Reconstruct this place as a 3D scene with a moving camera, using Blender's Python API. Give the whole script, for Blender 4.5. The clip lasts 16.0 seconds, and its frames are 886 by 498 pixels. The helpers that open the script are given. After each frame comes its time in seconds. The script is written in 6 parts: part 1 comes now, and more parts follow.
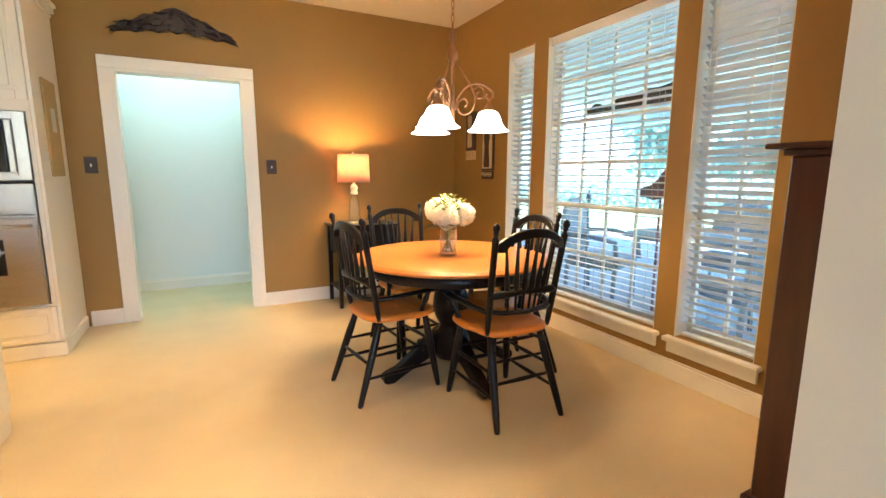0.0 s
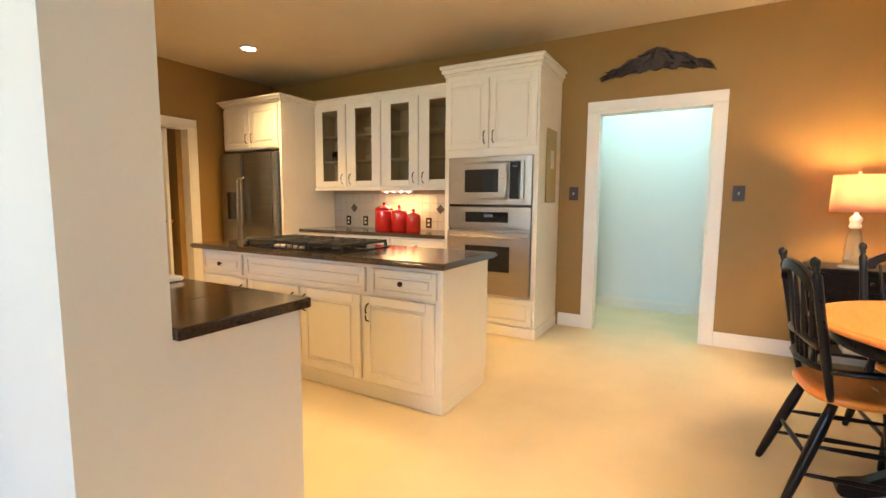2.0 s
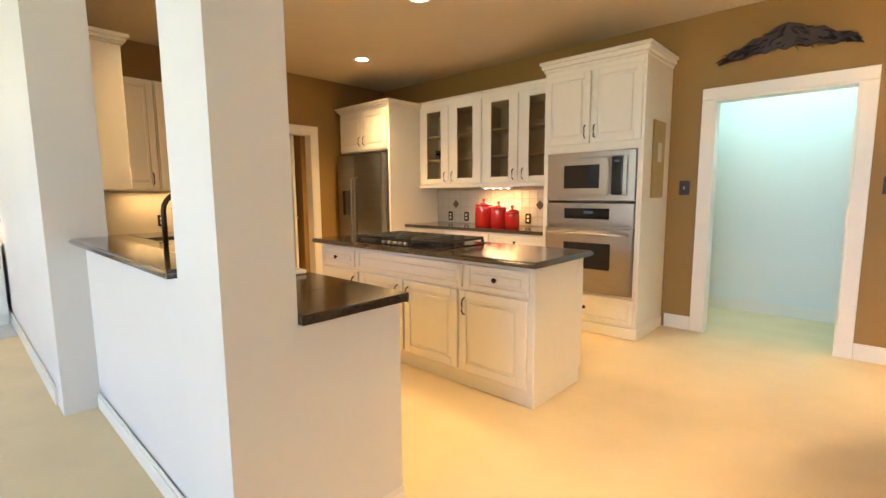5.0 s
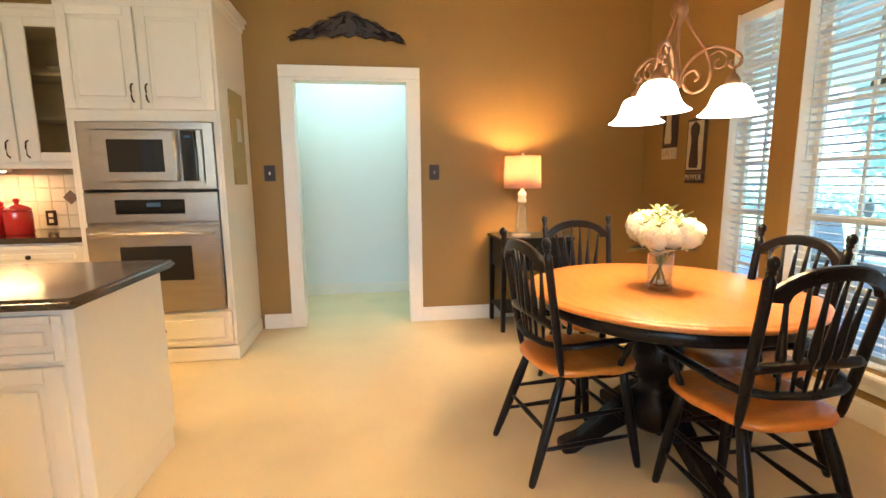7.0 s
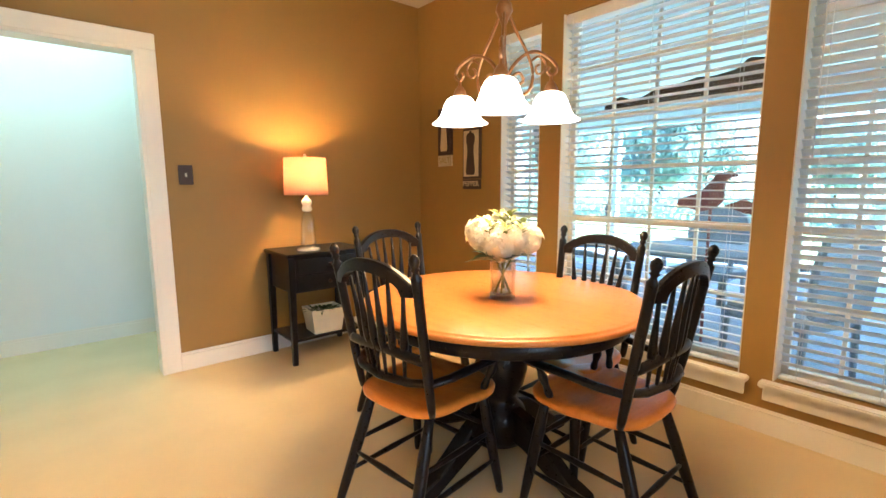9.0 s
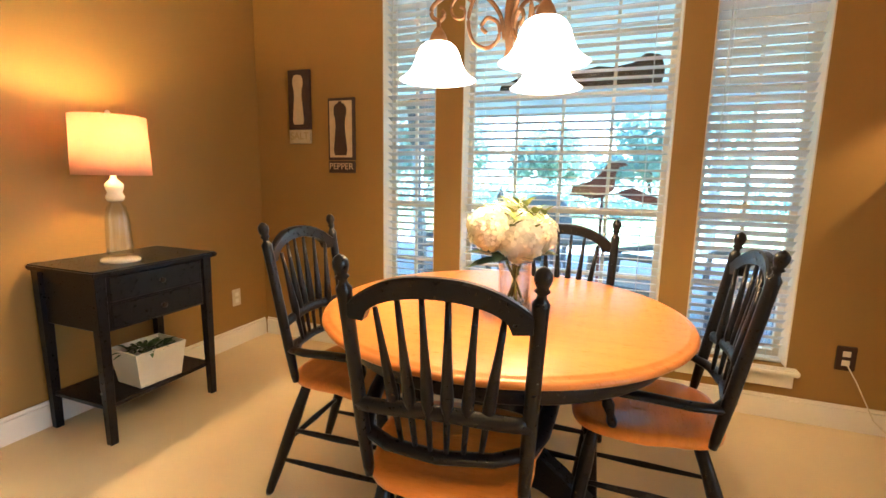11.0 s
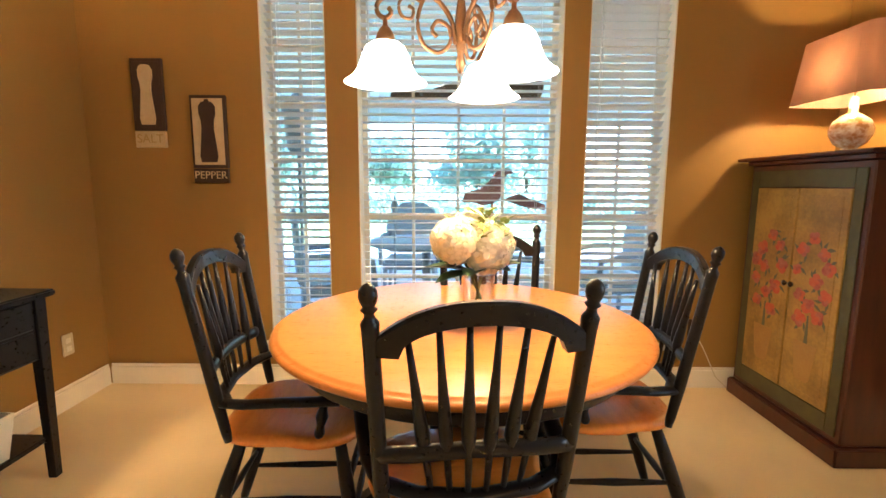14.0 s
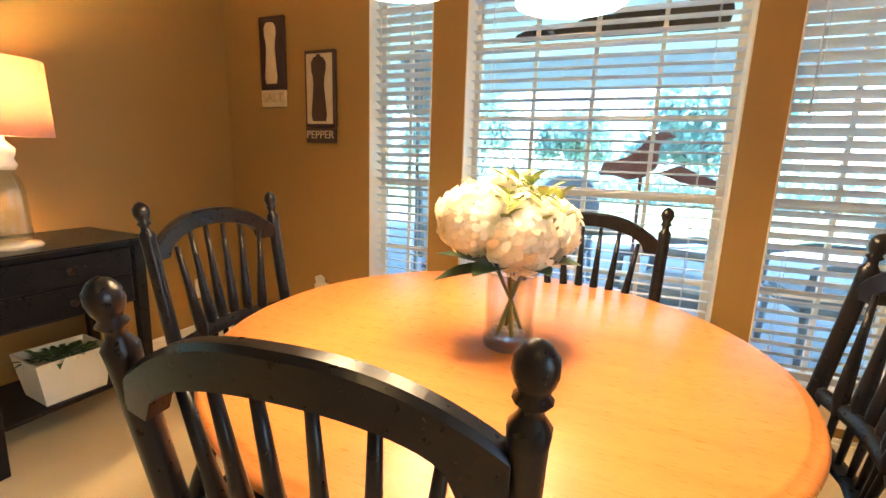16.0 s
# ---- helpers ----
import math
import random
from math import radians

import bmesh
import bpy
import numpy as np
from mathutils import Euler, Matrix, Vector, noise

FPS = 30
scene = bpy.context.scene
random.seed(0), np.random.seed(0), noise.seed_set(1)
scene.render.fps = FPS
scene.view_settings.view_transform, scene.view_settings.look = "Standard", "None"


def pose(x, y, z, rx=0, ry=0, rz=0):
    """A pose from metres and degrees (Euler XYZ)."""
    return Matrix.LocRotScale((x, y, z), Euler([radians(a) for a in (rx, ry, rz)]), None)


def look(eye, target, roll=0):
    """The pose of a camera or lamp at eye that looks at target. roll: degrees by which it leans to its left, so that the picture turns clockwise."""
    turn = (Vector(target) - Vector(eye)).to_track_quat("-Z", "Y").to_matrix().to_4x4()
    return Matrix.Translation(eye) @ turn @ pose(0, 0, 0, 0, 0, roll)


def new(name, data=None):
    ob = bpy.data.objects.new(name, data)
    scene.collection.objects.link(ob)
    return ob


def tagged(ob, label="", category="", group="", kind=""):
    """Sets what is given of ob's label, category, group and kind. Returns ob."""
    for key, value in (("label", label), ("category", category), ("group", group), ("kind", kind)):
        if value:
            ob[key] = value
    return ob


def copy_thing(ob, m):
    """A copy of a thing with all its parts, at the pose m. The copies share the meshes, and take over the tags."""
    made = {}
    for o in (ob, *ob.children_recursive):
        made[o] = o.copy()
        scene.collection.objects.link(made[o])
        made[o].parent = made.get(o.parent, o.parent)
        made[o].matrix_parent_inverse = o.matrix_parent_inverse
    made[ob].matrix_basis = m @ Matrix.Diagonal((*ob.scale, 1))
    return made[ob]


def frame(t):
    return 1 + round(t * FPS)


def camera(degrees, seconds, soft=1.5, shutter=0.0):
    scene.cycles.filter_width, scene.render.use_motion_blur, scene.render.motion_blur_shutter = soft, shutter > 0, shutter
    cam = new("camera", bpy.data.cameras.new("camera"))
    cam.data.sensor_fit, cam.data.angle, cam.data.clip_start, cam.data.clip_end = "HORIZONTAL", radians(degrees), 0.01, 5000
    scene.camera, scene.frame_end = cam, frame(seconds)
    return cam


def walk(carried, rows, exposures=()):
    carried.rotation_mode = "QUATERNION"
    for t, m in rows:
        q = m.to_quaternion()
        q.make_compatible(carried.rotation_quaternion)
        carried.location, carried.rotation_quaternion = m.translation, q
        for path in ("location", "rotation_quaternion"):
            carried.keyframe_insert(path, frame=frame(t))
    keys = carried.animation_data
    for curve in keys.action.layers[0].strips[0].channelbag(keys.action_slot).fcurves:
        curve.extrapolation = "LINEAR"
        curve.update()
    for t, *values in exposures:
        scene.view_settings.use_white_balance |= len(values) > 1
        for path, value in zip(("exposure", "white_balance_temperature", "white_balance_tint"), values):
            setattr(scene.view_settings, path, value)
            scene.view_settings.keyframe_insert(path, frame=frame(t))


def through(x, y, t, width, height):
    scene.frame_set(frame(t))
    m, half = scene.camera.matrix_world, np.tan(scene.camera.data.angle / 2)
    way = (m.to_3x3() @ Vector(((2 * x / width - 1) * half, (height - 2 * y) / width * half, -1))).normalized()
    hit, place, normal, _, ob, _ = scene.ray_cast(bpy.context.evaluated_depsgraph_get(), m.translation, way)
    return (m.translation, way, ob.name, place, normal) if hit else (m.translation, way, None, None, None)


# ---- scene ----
cam = camera(88.3, 16.0)
PATH = [
    (0, (1.15, 2.355, 1.228), (2.055, 4.108, 0.906), 0.2),
    (0.5, (1.345, 2.435, 1.212), (1.813, 4.366, 0.918), 0.9),
    (1, (1.416, 2.394, 1.204), (1.371, 4.378, 0.954), 0.9),
    (1.5, (1.44, 2.376, 1.217), (0.898, 4.287, 0.981), 0.7),
    (2, (1.455, 2.39, 1.208), (0.474, 4.118, 1.001), 0.4),
    (2.5, (1.506, 2.297, 1.233), (0.181, 3.781, 1.032), 0.2),
    (3, (1.559, 2.302, 1.22), (0.017, 3.562, 1.039), 0.5),
    (3.2, (1.58, 2.277, 1.196), (-0.002, 3.489, 1.03), 0.5),
    (5.3, (1.57, 2.344, 1.258), (0.371, 3.924, 1.001), -0.5),
    (5.5, (1.567, 2.369, 1.233), (0.51, 4.048, 0.979), -0.3),
    (6, (1.49, 2.576, 1.226), (0.787, 4.429, 0.954), -0.5),
    (6.5, (1.372, 2.748, 1.229), (1.131, 4.712, 0.94), -0.8),
    (7, (1.219, 2.956, 1.227), (1.496, 4.914, 0.927), -0.5),
    (7.5, (1.161, 3.131, 1.211), (1.837, 4.991, 0.924), -0.4),
    (8, (1.132, 3.24, 1.209), (2.087, 4.975, 0.936), -0.4),
    (8.5, (1.062, 3.355, 1.209), (2.248, 4.944, 0.95), -0.2),
    (8.7, (1.05, 3.395, 1.21), (2.267, 4.96, 0.949), -0.3),
    (10.8, (0.97, 4.37, 1.19), (2.79, 5.135, 0.868), 1.3),
    (11, (0.988, 4.439, 1.172), (2.836, 5.139, 0.86), 1.0),
    (11.5, (1.023, 4.607, 1.16), (2.944, 5.069, 0.851), 1.3),
    (12, (1.031, 4.725, 1.16), (2.995, 4.965, 0.864), 1.6),
    (12.5, (1.01, 4.82, 1.178), (2.988, 4.89, 0.888), 1.4),
    (13, (1.003, 4.862, 1.176), (2.985, 4.855, 0.91), 0.9),
    (13.5, (1.009, 4.879, 1.176), (2.991, 4.834, 0.914), 0.7),
    (14, (1.011, 4.833, 1.179), (2.992, 4.843, 0.903), 0.3),
    (14.5, (1.102, 4.753, 1.18), (3.075, 4.881, 0.877), 0.7),
    (15, (1.238, 4.692, 1.158), (3.198, 4.91, 0.825), 1.7),
    (15.5, (1.41, 4.611, 1.147), (3.327, 5.026, 0.754), 2.3),
    (16, (1.527, 4.5, 1.134), (3.324, 5.284, 0.738), 1.9),
]
walk(cam, [(t, look(eye, target, roll)) for t, eye, target, roll in PATH], [(0.0, 3.12, 5500, 10), (16.0, 3.12, 5500, 10)])

# ---- light ----
def area(name, m, sx, sy, watts, colour):
    d = bpy.data.lights.new(name, "AREA")
    d.shape, d.size, d.size_y, d.energy, d.color = "RECTANGLE", sx, sy, watts, colour
    ob = new(name, d)
    ob.matrix_world = m
    return ob


def bulb(name, x, y, z, watts, colour, radius=0.03):
    d = bpy.data.lights.new(name, "POINT")
    d.energy, d.color, d.shadow_soft_size = watts, colour, radius
    ob = new(name, d)
    ob.location = (x, y, z)
    return ob


WARM = (1.0, 0.585, 0.20)
WARMER = (1.0, 0.56, 0.19)
DAY = (0.72, 0.86, 1.0)

world = bpy.data.worlds.new("world")
scene.world = world
world.use_nodes = True
wn = world.node_tree
sky = wn.nodes.new("ShaderNodeTexSky")
sky.sky_type, sky.sun_disc, sky.sun_elevation, sky.sun_rotation = "NISHITA", False, radians(54), radians(144)
wn.links.new(sky.outputs[0], wn.nodes["Background"].inputs[0])
wn.nodes["Background"].inputs[1].default_value = 0.15
sun_data = bpy.data.lights.new("sun", "SUN")
sun_data.energy, sun_data.angle, sun_data.color = 5.0, radians(0.5), (1.0, 0.95, 0.88)
sun = new("sun", sun_data)
sun.matrix_world = look((12, -14, 24), (2, 0, 0))

SHADES = [(2.432, 5.014), (2.302, 4.654), (2.659, 4.701)]
for sx, sy in SHADES:
    spot = bpy.data.lights.new("chandelier_light", "SPOT")
    spot.energy, spot.color, spot.shadow_soft_size, spot.spot_size, spot.spot_blend = 2.7, WARM, 0.08, radians(165), 0.6
    new("chandelier_light", spot).location = (sx, sy, 1.52)
    bulb("chandelier_glow", sx, sy, 1.55, 1.0, WARM, 0.06)
bulb("table_lamp_light", 2.37, 6.52, 1.335, 5.0, WARMER)
bulb("cabinet_lamp_light", 3.20, 2.95, 1.68, 4.2, WARM)
bulb("utility_light", -5.75, 4.6, 1.78, 3.4, (1.0, 0.72, 0.4), 0.09)
bulb("foyer_lamp_light", -4.80, 2.44, 1.28, 2.2, (1.0, 0.74, 0.42), 0.05)
# Added area lamp outside the door makes the foyer panes glow like daylight.
area("front_door_daylight_fill", pose(-8.9, 1.5, 1.3, 90, 0, -90), 2.2, 2.4, 13, (0.80, 0.90, 1.0))
# First two are real cans; last two are added fill for floor and cabinets.
for cx, cy, watts in ((-2.65, 5.6, 42), (-1.05, 4.92, 47), (0.45, 4.10, 22), (-2.10, 3.65, 17)):
    spot = bpy.data.lights.new("ceiling_and_fill_light", "SPOT")
    spot.energy, spot.color, spot.shadow_soft_size, spot.spot_size, spot.spot_blend = watts, WARM, 0.22, radians(116), 1.0
    new("ceiling_and_fill_light", spot).location = (cx, cy, 2.70)
area("under_cabinet_light", pose(-1.5, 6.62, 1.298), 0.5, 0.05, 1.0, WARM)
# Added fill without a fixture, brightening the side backsplash.
area("side_counter_fill", pose(-3.60, 3.90, 1.285), 0.05, 0.8, 0.7, WARM)
# Added hidden lamp, tinted to give the hall its cool daylight.
area("hall_fill", pose(1.0, 7.45, 2.70), 1.4, 0.5, 3.8, (0.60, 0.90, 0.80))
# Stands in for living room daylight, in an assumed window out of view.
area("living_daylight_fill", pose(0.3, -4.06, 1.9, 90), 6.4, 3.2, 9, (0.96, 0.90, 0.93))
bulb("foyer_light", -6.6, 1.6, 2.35, 5.5, (1.0, 0.76, 0.40), 0.1)


# ---- materials ----
def material(name, colour, rough=0.6, metal=0.0, second=None, scale=8.0, mix=0.35, fine=120.0, bump=0.1, stretch=(1, 1, 1), coat=0.0, gloss=0.5, emit=None, strength=0.0):
    """Two scales of variation: broad patches between two colours, fine grain in relief and gloss."""
    m = bpy.data.materials.new(name)
    m.use_nodes = True
    t = m.node_tree
    b = t.nodes["Principled BSDF"]
    second = second or tuple(c * 0.82 for c in colour)
    co = t.nodes.new("ShaderNodeTexCoord")
    mp = t.nodes.new("ShaderNodeMapping")
    mp.inputs["Scale"].default_value = stretch
    t.links.new(co.outputs["Object"], mp.inputs[0])
    broad, grain = t.nodes.new("ShaderNodeTexNoise"), t.nodes.new("ShaderNodeTexNoise")
    broad.inputs["Scale"].default_value, grain.inputs["Scale"].default_value = scale, fine
    broad.inputs["Detail"].default_value = 4
    for n in (broad, grain):
        t.links.new(mp.outputs[0], n.inputs["Vector"])
    add = t.nodes.new("ShaderNodeMath")
    add.operation = "MULTIPLY_ADD"
    t.links.new(grain.outputs[0], add.inputs[0])
    add.inputs[1].default_value = 0.4
    t.links.new(broad.outputs[0], add.inputs[2])
    ramp = t.nodes.new("ShaderNodeValToRGB")
    ramp.color_ramp.elements[0].position, ramp.color_ramp.elements[1].position = 0.7 - mix, 0.7 + mix
    ramp.color_ramp.elements[0].color, ramp.color_ramp.elements[1].color = (*second, 1), (*colour, 1)
    t.links.new(add.outputs[0], ramp.inputs[0])
    t.links.new(ramp.outputs[0], b.inputs["Base Color"])
    rr = t.nodes.new("ShaderNodeMapRange")
    rr.inputs["To Min"].default_value, rr.inputs["To Max"].default_value = max(0, rough - 0.08), min(1, rough + 0.08)
    t.links.new(grain.outputs[0], rr.inputs[0])
    t.links.new(rr.outputs[0], b.inputs["Roughness"])
    if bump:
        bp = t.nodes.new("ShaderNodeBump")
        bp.inputs["Strength"].default_value, bp.inputs["Distance"].default_value = bump, 0.003
        t.links.new(grain.outputs[0], bp.inputs["Height"])
        t.links.new(bp.outputs[0], b.inputs["Normal"])
    b.inputs["Metallic"].default_value = metal
    b.inputs["Specular IOR Level"].default_value = gloss
    b.inputs["Coat Weight"].default_value = coat
    b.inputs["Coat Roughness"].default_value = 0.12
    if emit:
        b.inputs["Emission Color"].default_value, b.inputs["Emission Strength"].default_value = (*emit, 1), strength
    return m


def glass(name, colour=(1, 1, 1), rough=0.0, ior=1.45):
    m = bpy.data.materials.new(name)
    m.use_nodes = True
    b = m.node_tree.nodes["Principled BSDF"]
    b.inputs["Base Color"].default_value = (*colour, 1)
    b.inputs["Transmission Weight"].default_value, b.inputs["Roughness"].default_value, b.inputs["IOR"].default_value = 1, rough, ior
    return m


M = {
    "brown": material("brown_wall_paint", (0.30, 0.174, 0.039), 0.62, second=(0.255, 0.145, 0.032), scale=1.6, fine=260, bump=0.12),
    "white": material("white_wall_paint", (0.70, 0.66, 0.60), 0.6, second=(0.65, 0.61, 0.56), scale=1.2, fine=260, bump=0.1),
    "pale": material("pale_wall_paint", (0.74, 0.76, 0.74), 0.6, second=(0.70, 0.72, 0.70), scale=1.2, fine=200, bump=0.08),
    "yellow": material("yellow_wall_paint", (0.72, 0.58, 0.22), 0.6, scale=1.2, fine=200, bump=0.08),
    "ceiling": material("ceiling_paint", (0.60, 0.52, 0.38), 0.8, second=(0.54, 0.46, 0.33), scale=2.0, fine=150, bump=0.4),
    "trim": material("white_trim_paint", (0.78, 0.74, 0.66), 0.35, second=(0.74, 0.70, 0.62), scale=3, fine=60, bump=0.03),
    "cabinet": material("white_cabinet_paint", (0.76, 0.71, 0.60), 0.32, second=(0.71, 0.66, 0.55), scale=3, fine=40, bump=0.03, stretch=(1, 1, 0.3)),
    "carpet": material("beige_floor", (0.70, 0.565, 0.345), 0.72, second=(0.60, 0.475, 0.28), scale=2.6, fine=180, bump=0.35),
    "tile": material("pale_stone_tile", (0.52, 0.46, 0.35), 0.35, scale=3, fine=90, bump=0.08),
    "granite": material("dark_granite", (0.068, 0.046, 0.031), 0.15, second=(0.026, 0.018, 0.013), scale=80, mix=0.24, fine=260, bump=0.0, coat=0.5, gloss=0.5),
    "black": material("black_lacquer", (0.004, 0.005, 0.008), 0.30, second=(0.009, 0.007, 0.007), scale=14, fine=90, bump=0.04, gloss=0.26),
    "seat": material("orange_stained_wood", (0.76, 0.27, 0.035), 0.30, second=(0.58, 0.18, 0.022), scale=5, fine=50, bump=0.06, stretch=(1, 9, 9), coat=0.25),
    "top": material("honey_table_wood", (0.60, 0.235, 0.055), 0.30, second=(0.50, 0.175, 0.035), scale=3, fine=40, bump=0.0, stretch=(9, 0.8, 1), coat=0.0, gloss=0.35),
    "steel": material("brushed_steel", (0.52, 0.47, 0.40), 0.28, 1.0, scale=3, fine=160, bump=0.03, stretch=(1, 1, 20)),
    "darksteel": material("dark_steel", (0.29, 0.28, 0.265), 0.32, 1.0, scale=2, fine=120, bump=0.03, stretch=(1, 1, 20)),
    "blackglass": material("black_glass", (0.01, 0.01, 0.012), 0.06, bump=0.0),
    "iron": material("cast_iron", (0.012, 0.012, 0.012), 0.5, fine=200, bump=0.2),
    "bronze": material("bronze_metal", (0.24, 0.12, 0.05), 0.42, 0.7, second=(0.42, 0.21, 0.09), scale=22, fine=90, bump=0.15),
    "pull": material("dark_bronze_pull", (0.05, 0.035, 0.025), 0.35, 0.9, bump=0.02),
    "red": material("red_glaze", (0.58, 0.02, 0.012), 0.12, second=(0.45, 0.012, 0.01), scale=6, bump=0.0, coat=0.6),
    "mahogany": material("dark_red_wood", (0.075, 0.016, 0.008), 0.32, second=(0.03, 0.008, 0.005), scale=5, fine=60, bump=0.06, stretch=(6, 6, 0.7), coat=0.2),
    "lampglow": material("lit_opal_glass", (0.9, 0.85, 0.75), 0.35, bump=0.0, emit=(1.0, 0.86, 0.66), strength=1.5),
}


M.update({
    # White slats; the blue cast of skylight is put into their colour.
    "slat": material("sky_tinted_blind_slat", (0.76, 0.80, 0.85), 0.4, scale=3, fine=60, bump=0.02),
    "petal": material("white_petal", (0.82, 0.80, 0.70), 0.55, second=(0.72, 0.72, 0.55), scale=30, bump=0.1),
    "stem": material("green_stem", (0.16, 0.20, 0.05), 0.5, scale=20, bump=0.05),
    "leaf": material("dark_leaf", (0.045, 0.10, 0.035), 0.45, second=(0.03, 0.06, 0.02), scale=20, bump=0.1),
    "lime": material("lime_leaf", (0.28, 0.33, 0.06), 0.5, scale=20, bump=0.1),
    "canvas": material("off_white_canvas", (0.62, 0.60, 0.52), 0.8, scale=6, fine=200, bump=0.3),
    "cream": material("cream_ceramic", (0.72, 0.66, 0.52), 0.25, bump=0.0, coat=0.3),
    "bulbglow": material("lit_lens", (0.9, 0.85, 0.75), 0.4, bump=0.0, emit=(1.0, 0.80, 0.5), strength=4),
    "signdark": material("dark_painted_wood", (0.045, 0.022, 0.018), 0.5, second=(0.025, 0.013, 0.012), scale=12, fine=80, bump=0.1),
    "signcream": material("cream_painted_wood", (0.58, 0.48, 0.30), 0.55, second=(0.45, 0.34, 0.18), scale=14, fine=80, bump=0.1),
    "mossy": material("mossy_paint", (0.07, 0.068, 0.022), 0.5, second=(0.045, 0.035, 0.015), scale=18, fine=90, bump=0.15),
    "ochre": material("ochre_paint", (0.37, 0.22, 0.045), 0.5, second=(0.19, 0.11, 0.025), scale=7, mix=0.2, fine=60, bump=0.15),
    "terracotta": material("terracotta_paint", (0.30, 0.15, 0.04), 0.5, second=(0.36, 0.21, 0.05), scale=14, fine=90, bump=0.1),
    "pinkpaint": material("pink_paint", (0.42, 0.045, 0.02), 0.5, second=(0.44, 0.13, 0.05), scale=30, fine=90, bump=0.1),
    "rosepaint": material("rose_paint", (0.24, 0.025, 0.02), 0.5, second=(0.40, 0.15, 0.10), scale=30, fine=90, bump=0.1),
    "leafpaint": material("grey_green_paint", (0.10, 0.10, 0.06), 0.5, bump=0.05),
    "mercury": material("mottled_mercury_glass", (0.80, 0.74, 0.62), 0.2, 0.35, second=(0.50, 0.28, 0.12), scale=26, mix=0.12, fine=70, bump=0.1),
    "bronzeplate": material("dark_bronze_plate", (0.045, 0.022, 0.014), 0.4, bump=0.02, gloss=0.3),
    "display": material("dark_display", (0.03, 0.045, 0.05), 0.3, bump=0.0, emit=(0.35, 0.7, 0.9), strength=0.008),
    "cork": material("tan_board", (0.42, 0.31, 0.12), 0.7, scale=20, fine=160, bump=0.2),
    "grout": material("grout", (0.41, 0.36, 0.27), 0.8, bump=0.1),
    "accent": material("dark_stone_tile", (0.12, 0.085, 0.06), 0.35, second=(0.07, 0.05, 0.035), scale=20, bump=0.1),
    "china": material("white_china", (0.78, 0.76, 0.70), 0.15, bump=0.0, coat=0.4),
    "brass": material("brass", (0.65, 0.42, 0.16), 0.25, 1.0, bump=0.0),
    "mirror": material("mirror_glass", (0.9, 0.9, 0.9), 0.02, 1.0, second=(0.88, 0.88, 0.88), bump=0.0),
    # Foyer ceiling paint with the lamp's warm yellow put into its colour.
    "foyerceiling": material("lamp_warmed_ceiling_paint", (0.66, 0.47, 0.19), 0.8, second=(0.60, 0.42, 0.16), scale=2.0, fine=150, bump=0.3),
    "foyertile": material("foyer_tile", (0.62, 0.60, 0.56), 0.3, second=(0.55, 0.53, 0.49), scale=2, bump=0.03),
    "grass": material("lawn", (0.21, 0.29, 0.12), 0.9, second=(0.26, 0.31, 0.16), scale=0.4, fine=30, bump=0.5),
    "patio": material("porch_concrete", (0.36, 0.40, 0.46), 0.7, second=(0.31, 0.35, 0.41), scale=1.5, fine=60, bump=0.2),
    "porch": material("porch_paint", (0.54, 0.61, 0.68), 0.6, scale=2, bump=0.05),
    "wicker": material("grey_wicker", (0.30, 0.35, 0.42), 0.6, scale=30, fine=200, bump=0.5),
    "rust": material("rust_red_metal", (0.34, 0.12, 0.11), 0.5, second=(0.22, 0.08, 0.08), scale=12, bump=0.2),
    "driftwood": material("dark_driftwood", (0.09, 0.05, 0.03), 0.7, second=(0.05, 0.03, 0.02), scale=10, bump=0.3),
    "bark": material("tree_bark", (0.14, 0.10, 0.07), 0.8, scale=4, fine=30, bump=0.6, stretch=(1, 1, 0.3)),
})


def nodes_of(name):
    m = bpy.data.materials.new(name)
    m.use_nodes = True
    t = m.node_tree
    t.nodes.remove(t.nodes["Principled BSDF"])
    return m, t, t.nodes["Material Output"]


def window_glass(name="window_glass", power=4, most=0.6, least=0.04, tint=(0.88, 0.96, 1.0)):
    """Thin clear glass: it lets light straight through and mirrors more at grazing angles."""
    m, t, out = nodes_of(name)
    mix, clear, gloss, lw, pw, ad = (t.nodes.new(n) for n in ("ShaderNodeMixShader", "ShaderNodeBsdfTransparent", "ShaderNodeBsdfGlossy", "ShaderNodeLayerWeight", "ShaderNodeMath", "ShaderNodeMath"))
    gloss.inputs["Roughness"].default_value = 0.02
    clear.inputs["Color"].default_value = (*tint, 1)
    lw.inputs["Blend"].default_value = 0.5
    pw.operation, ad.operation = "POWER", "MULTIPLY_ADD"
    pw.inputs[1].default_value, ad.inputs[1].default_value, ad.inputs[2].default_value = power, most, least
    t.links.new(lw.outputs["Facing"], pw.inputs[0])
    t.links.new(pw.outputs[0], ad.inputs[0])
    t.links.new(ad.outputs[0], mix.inputs[0])
    t.links.new(clear.outputs[0], mix.inputs[1])
    t.links.new(gloss.outputs[0], mix.inputs[2])
    t.links.new(mix.outputs[0], out.inputs[0])
    return m


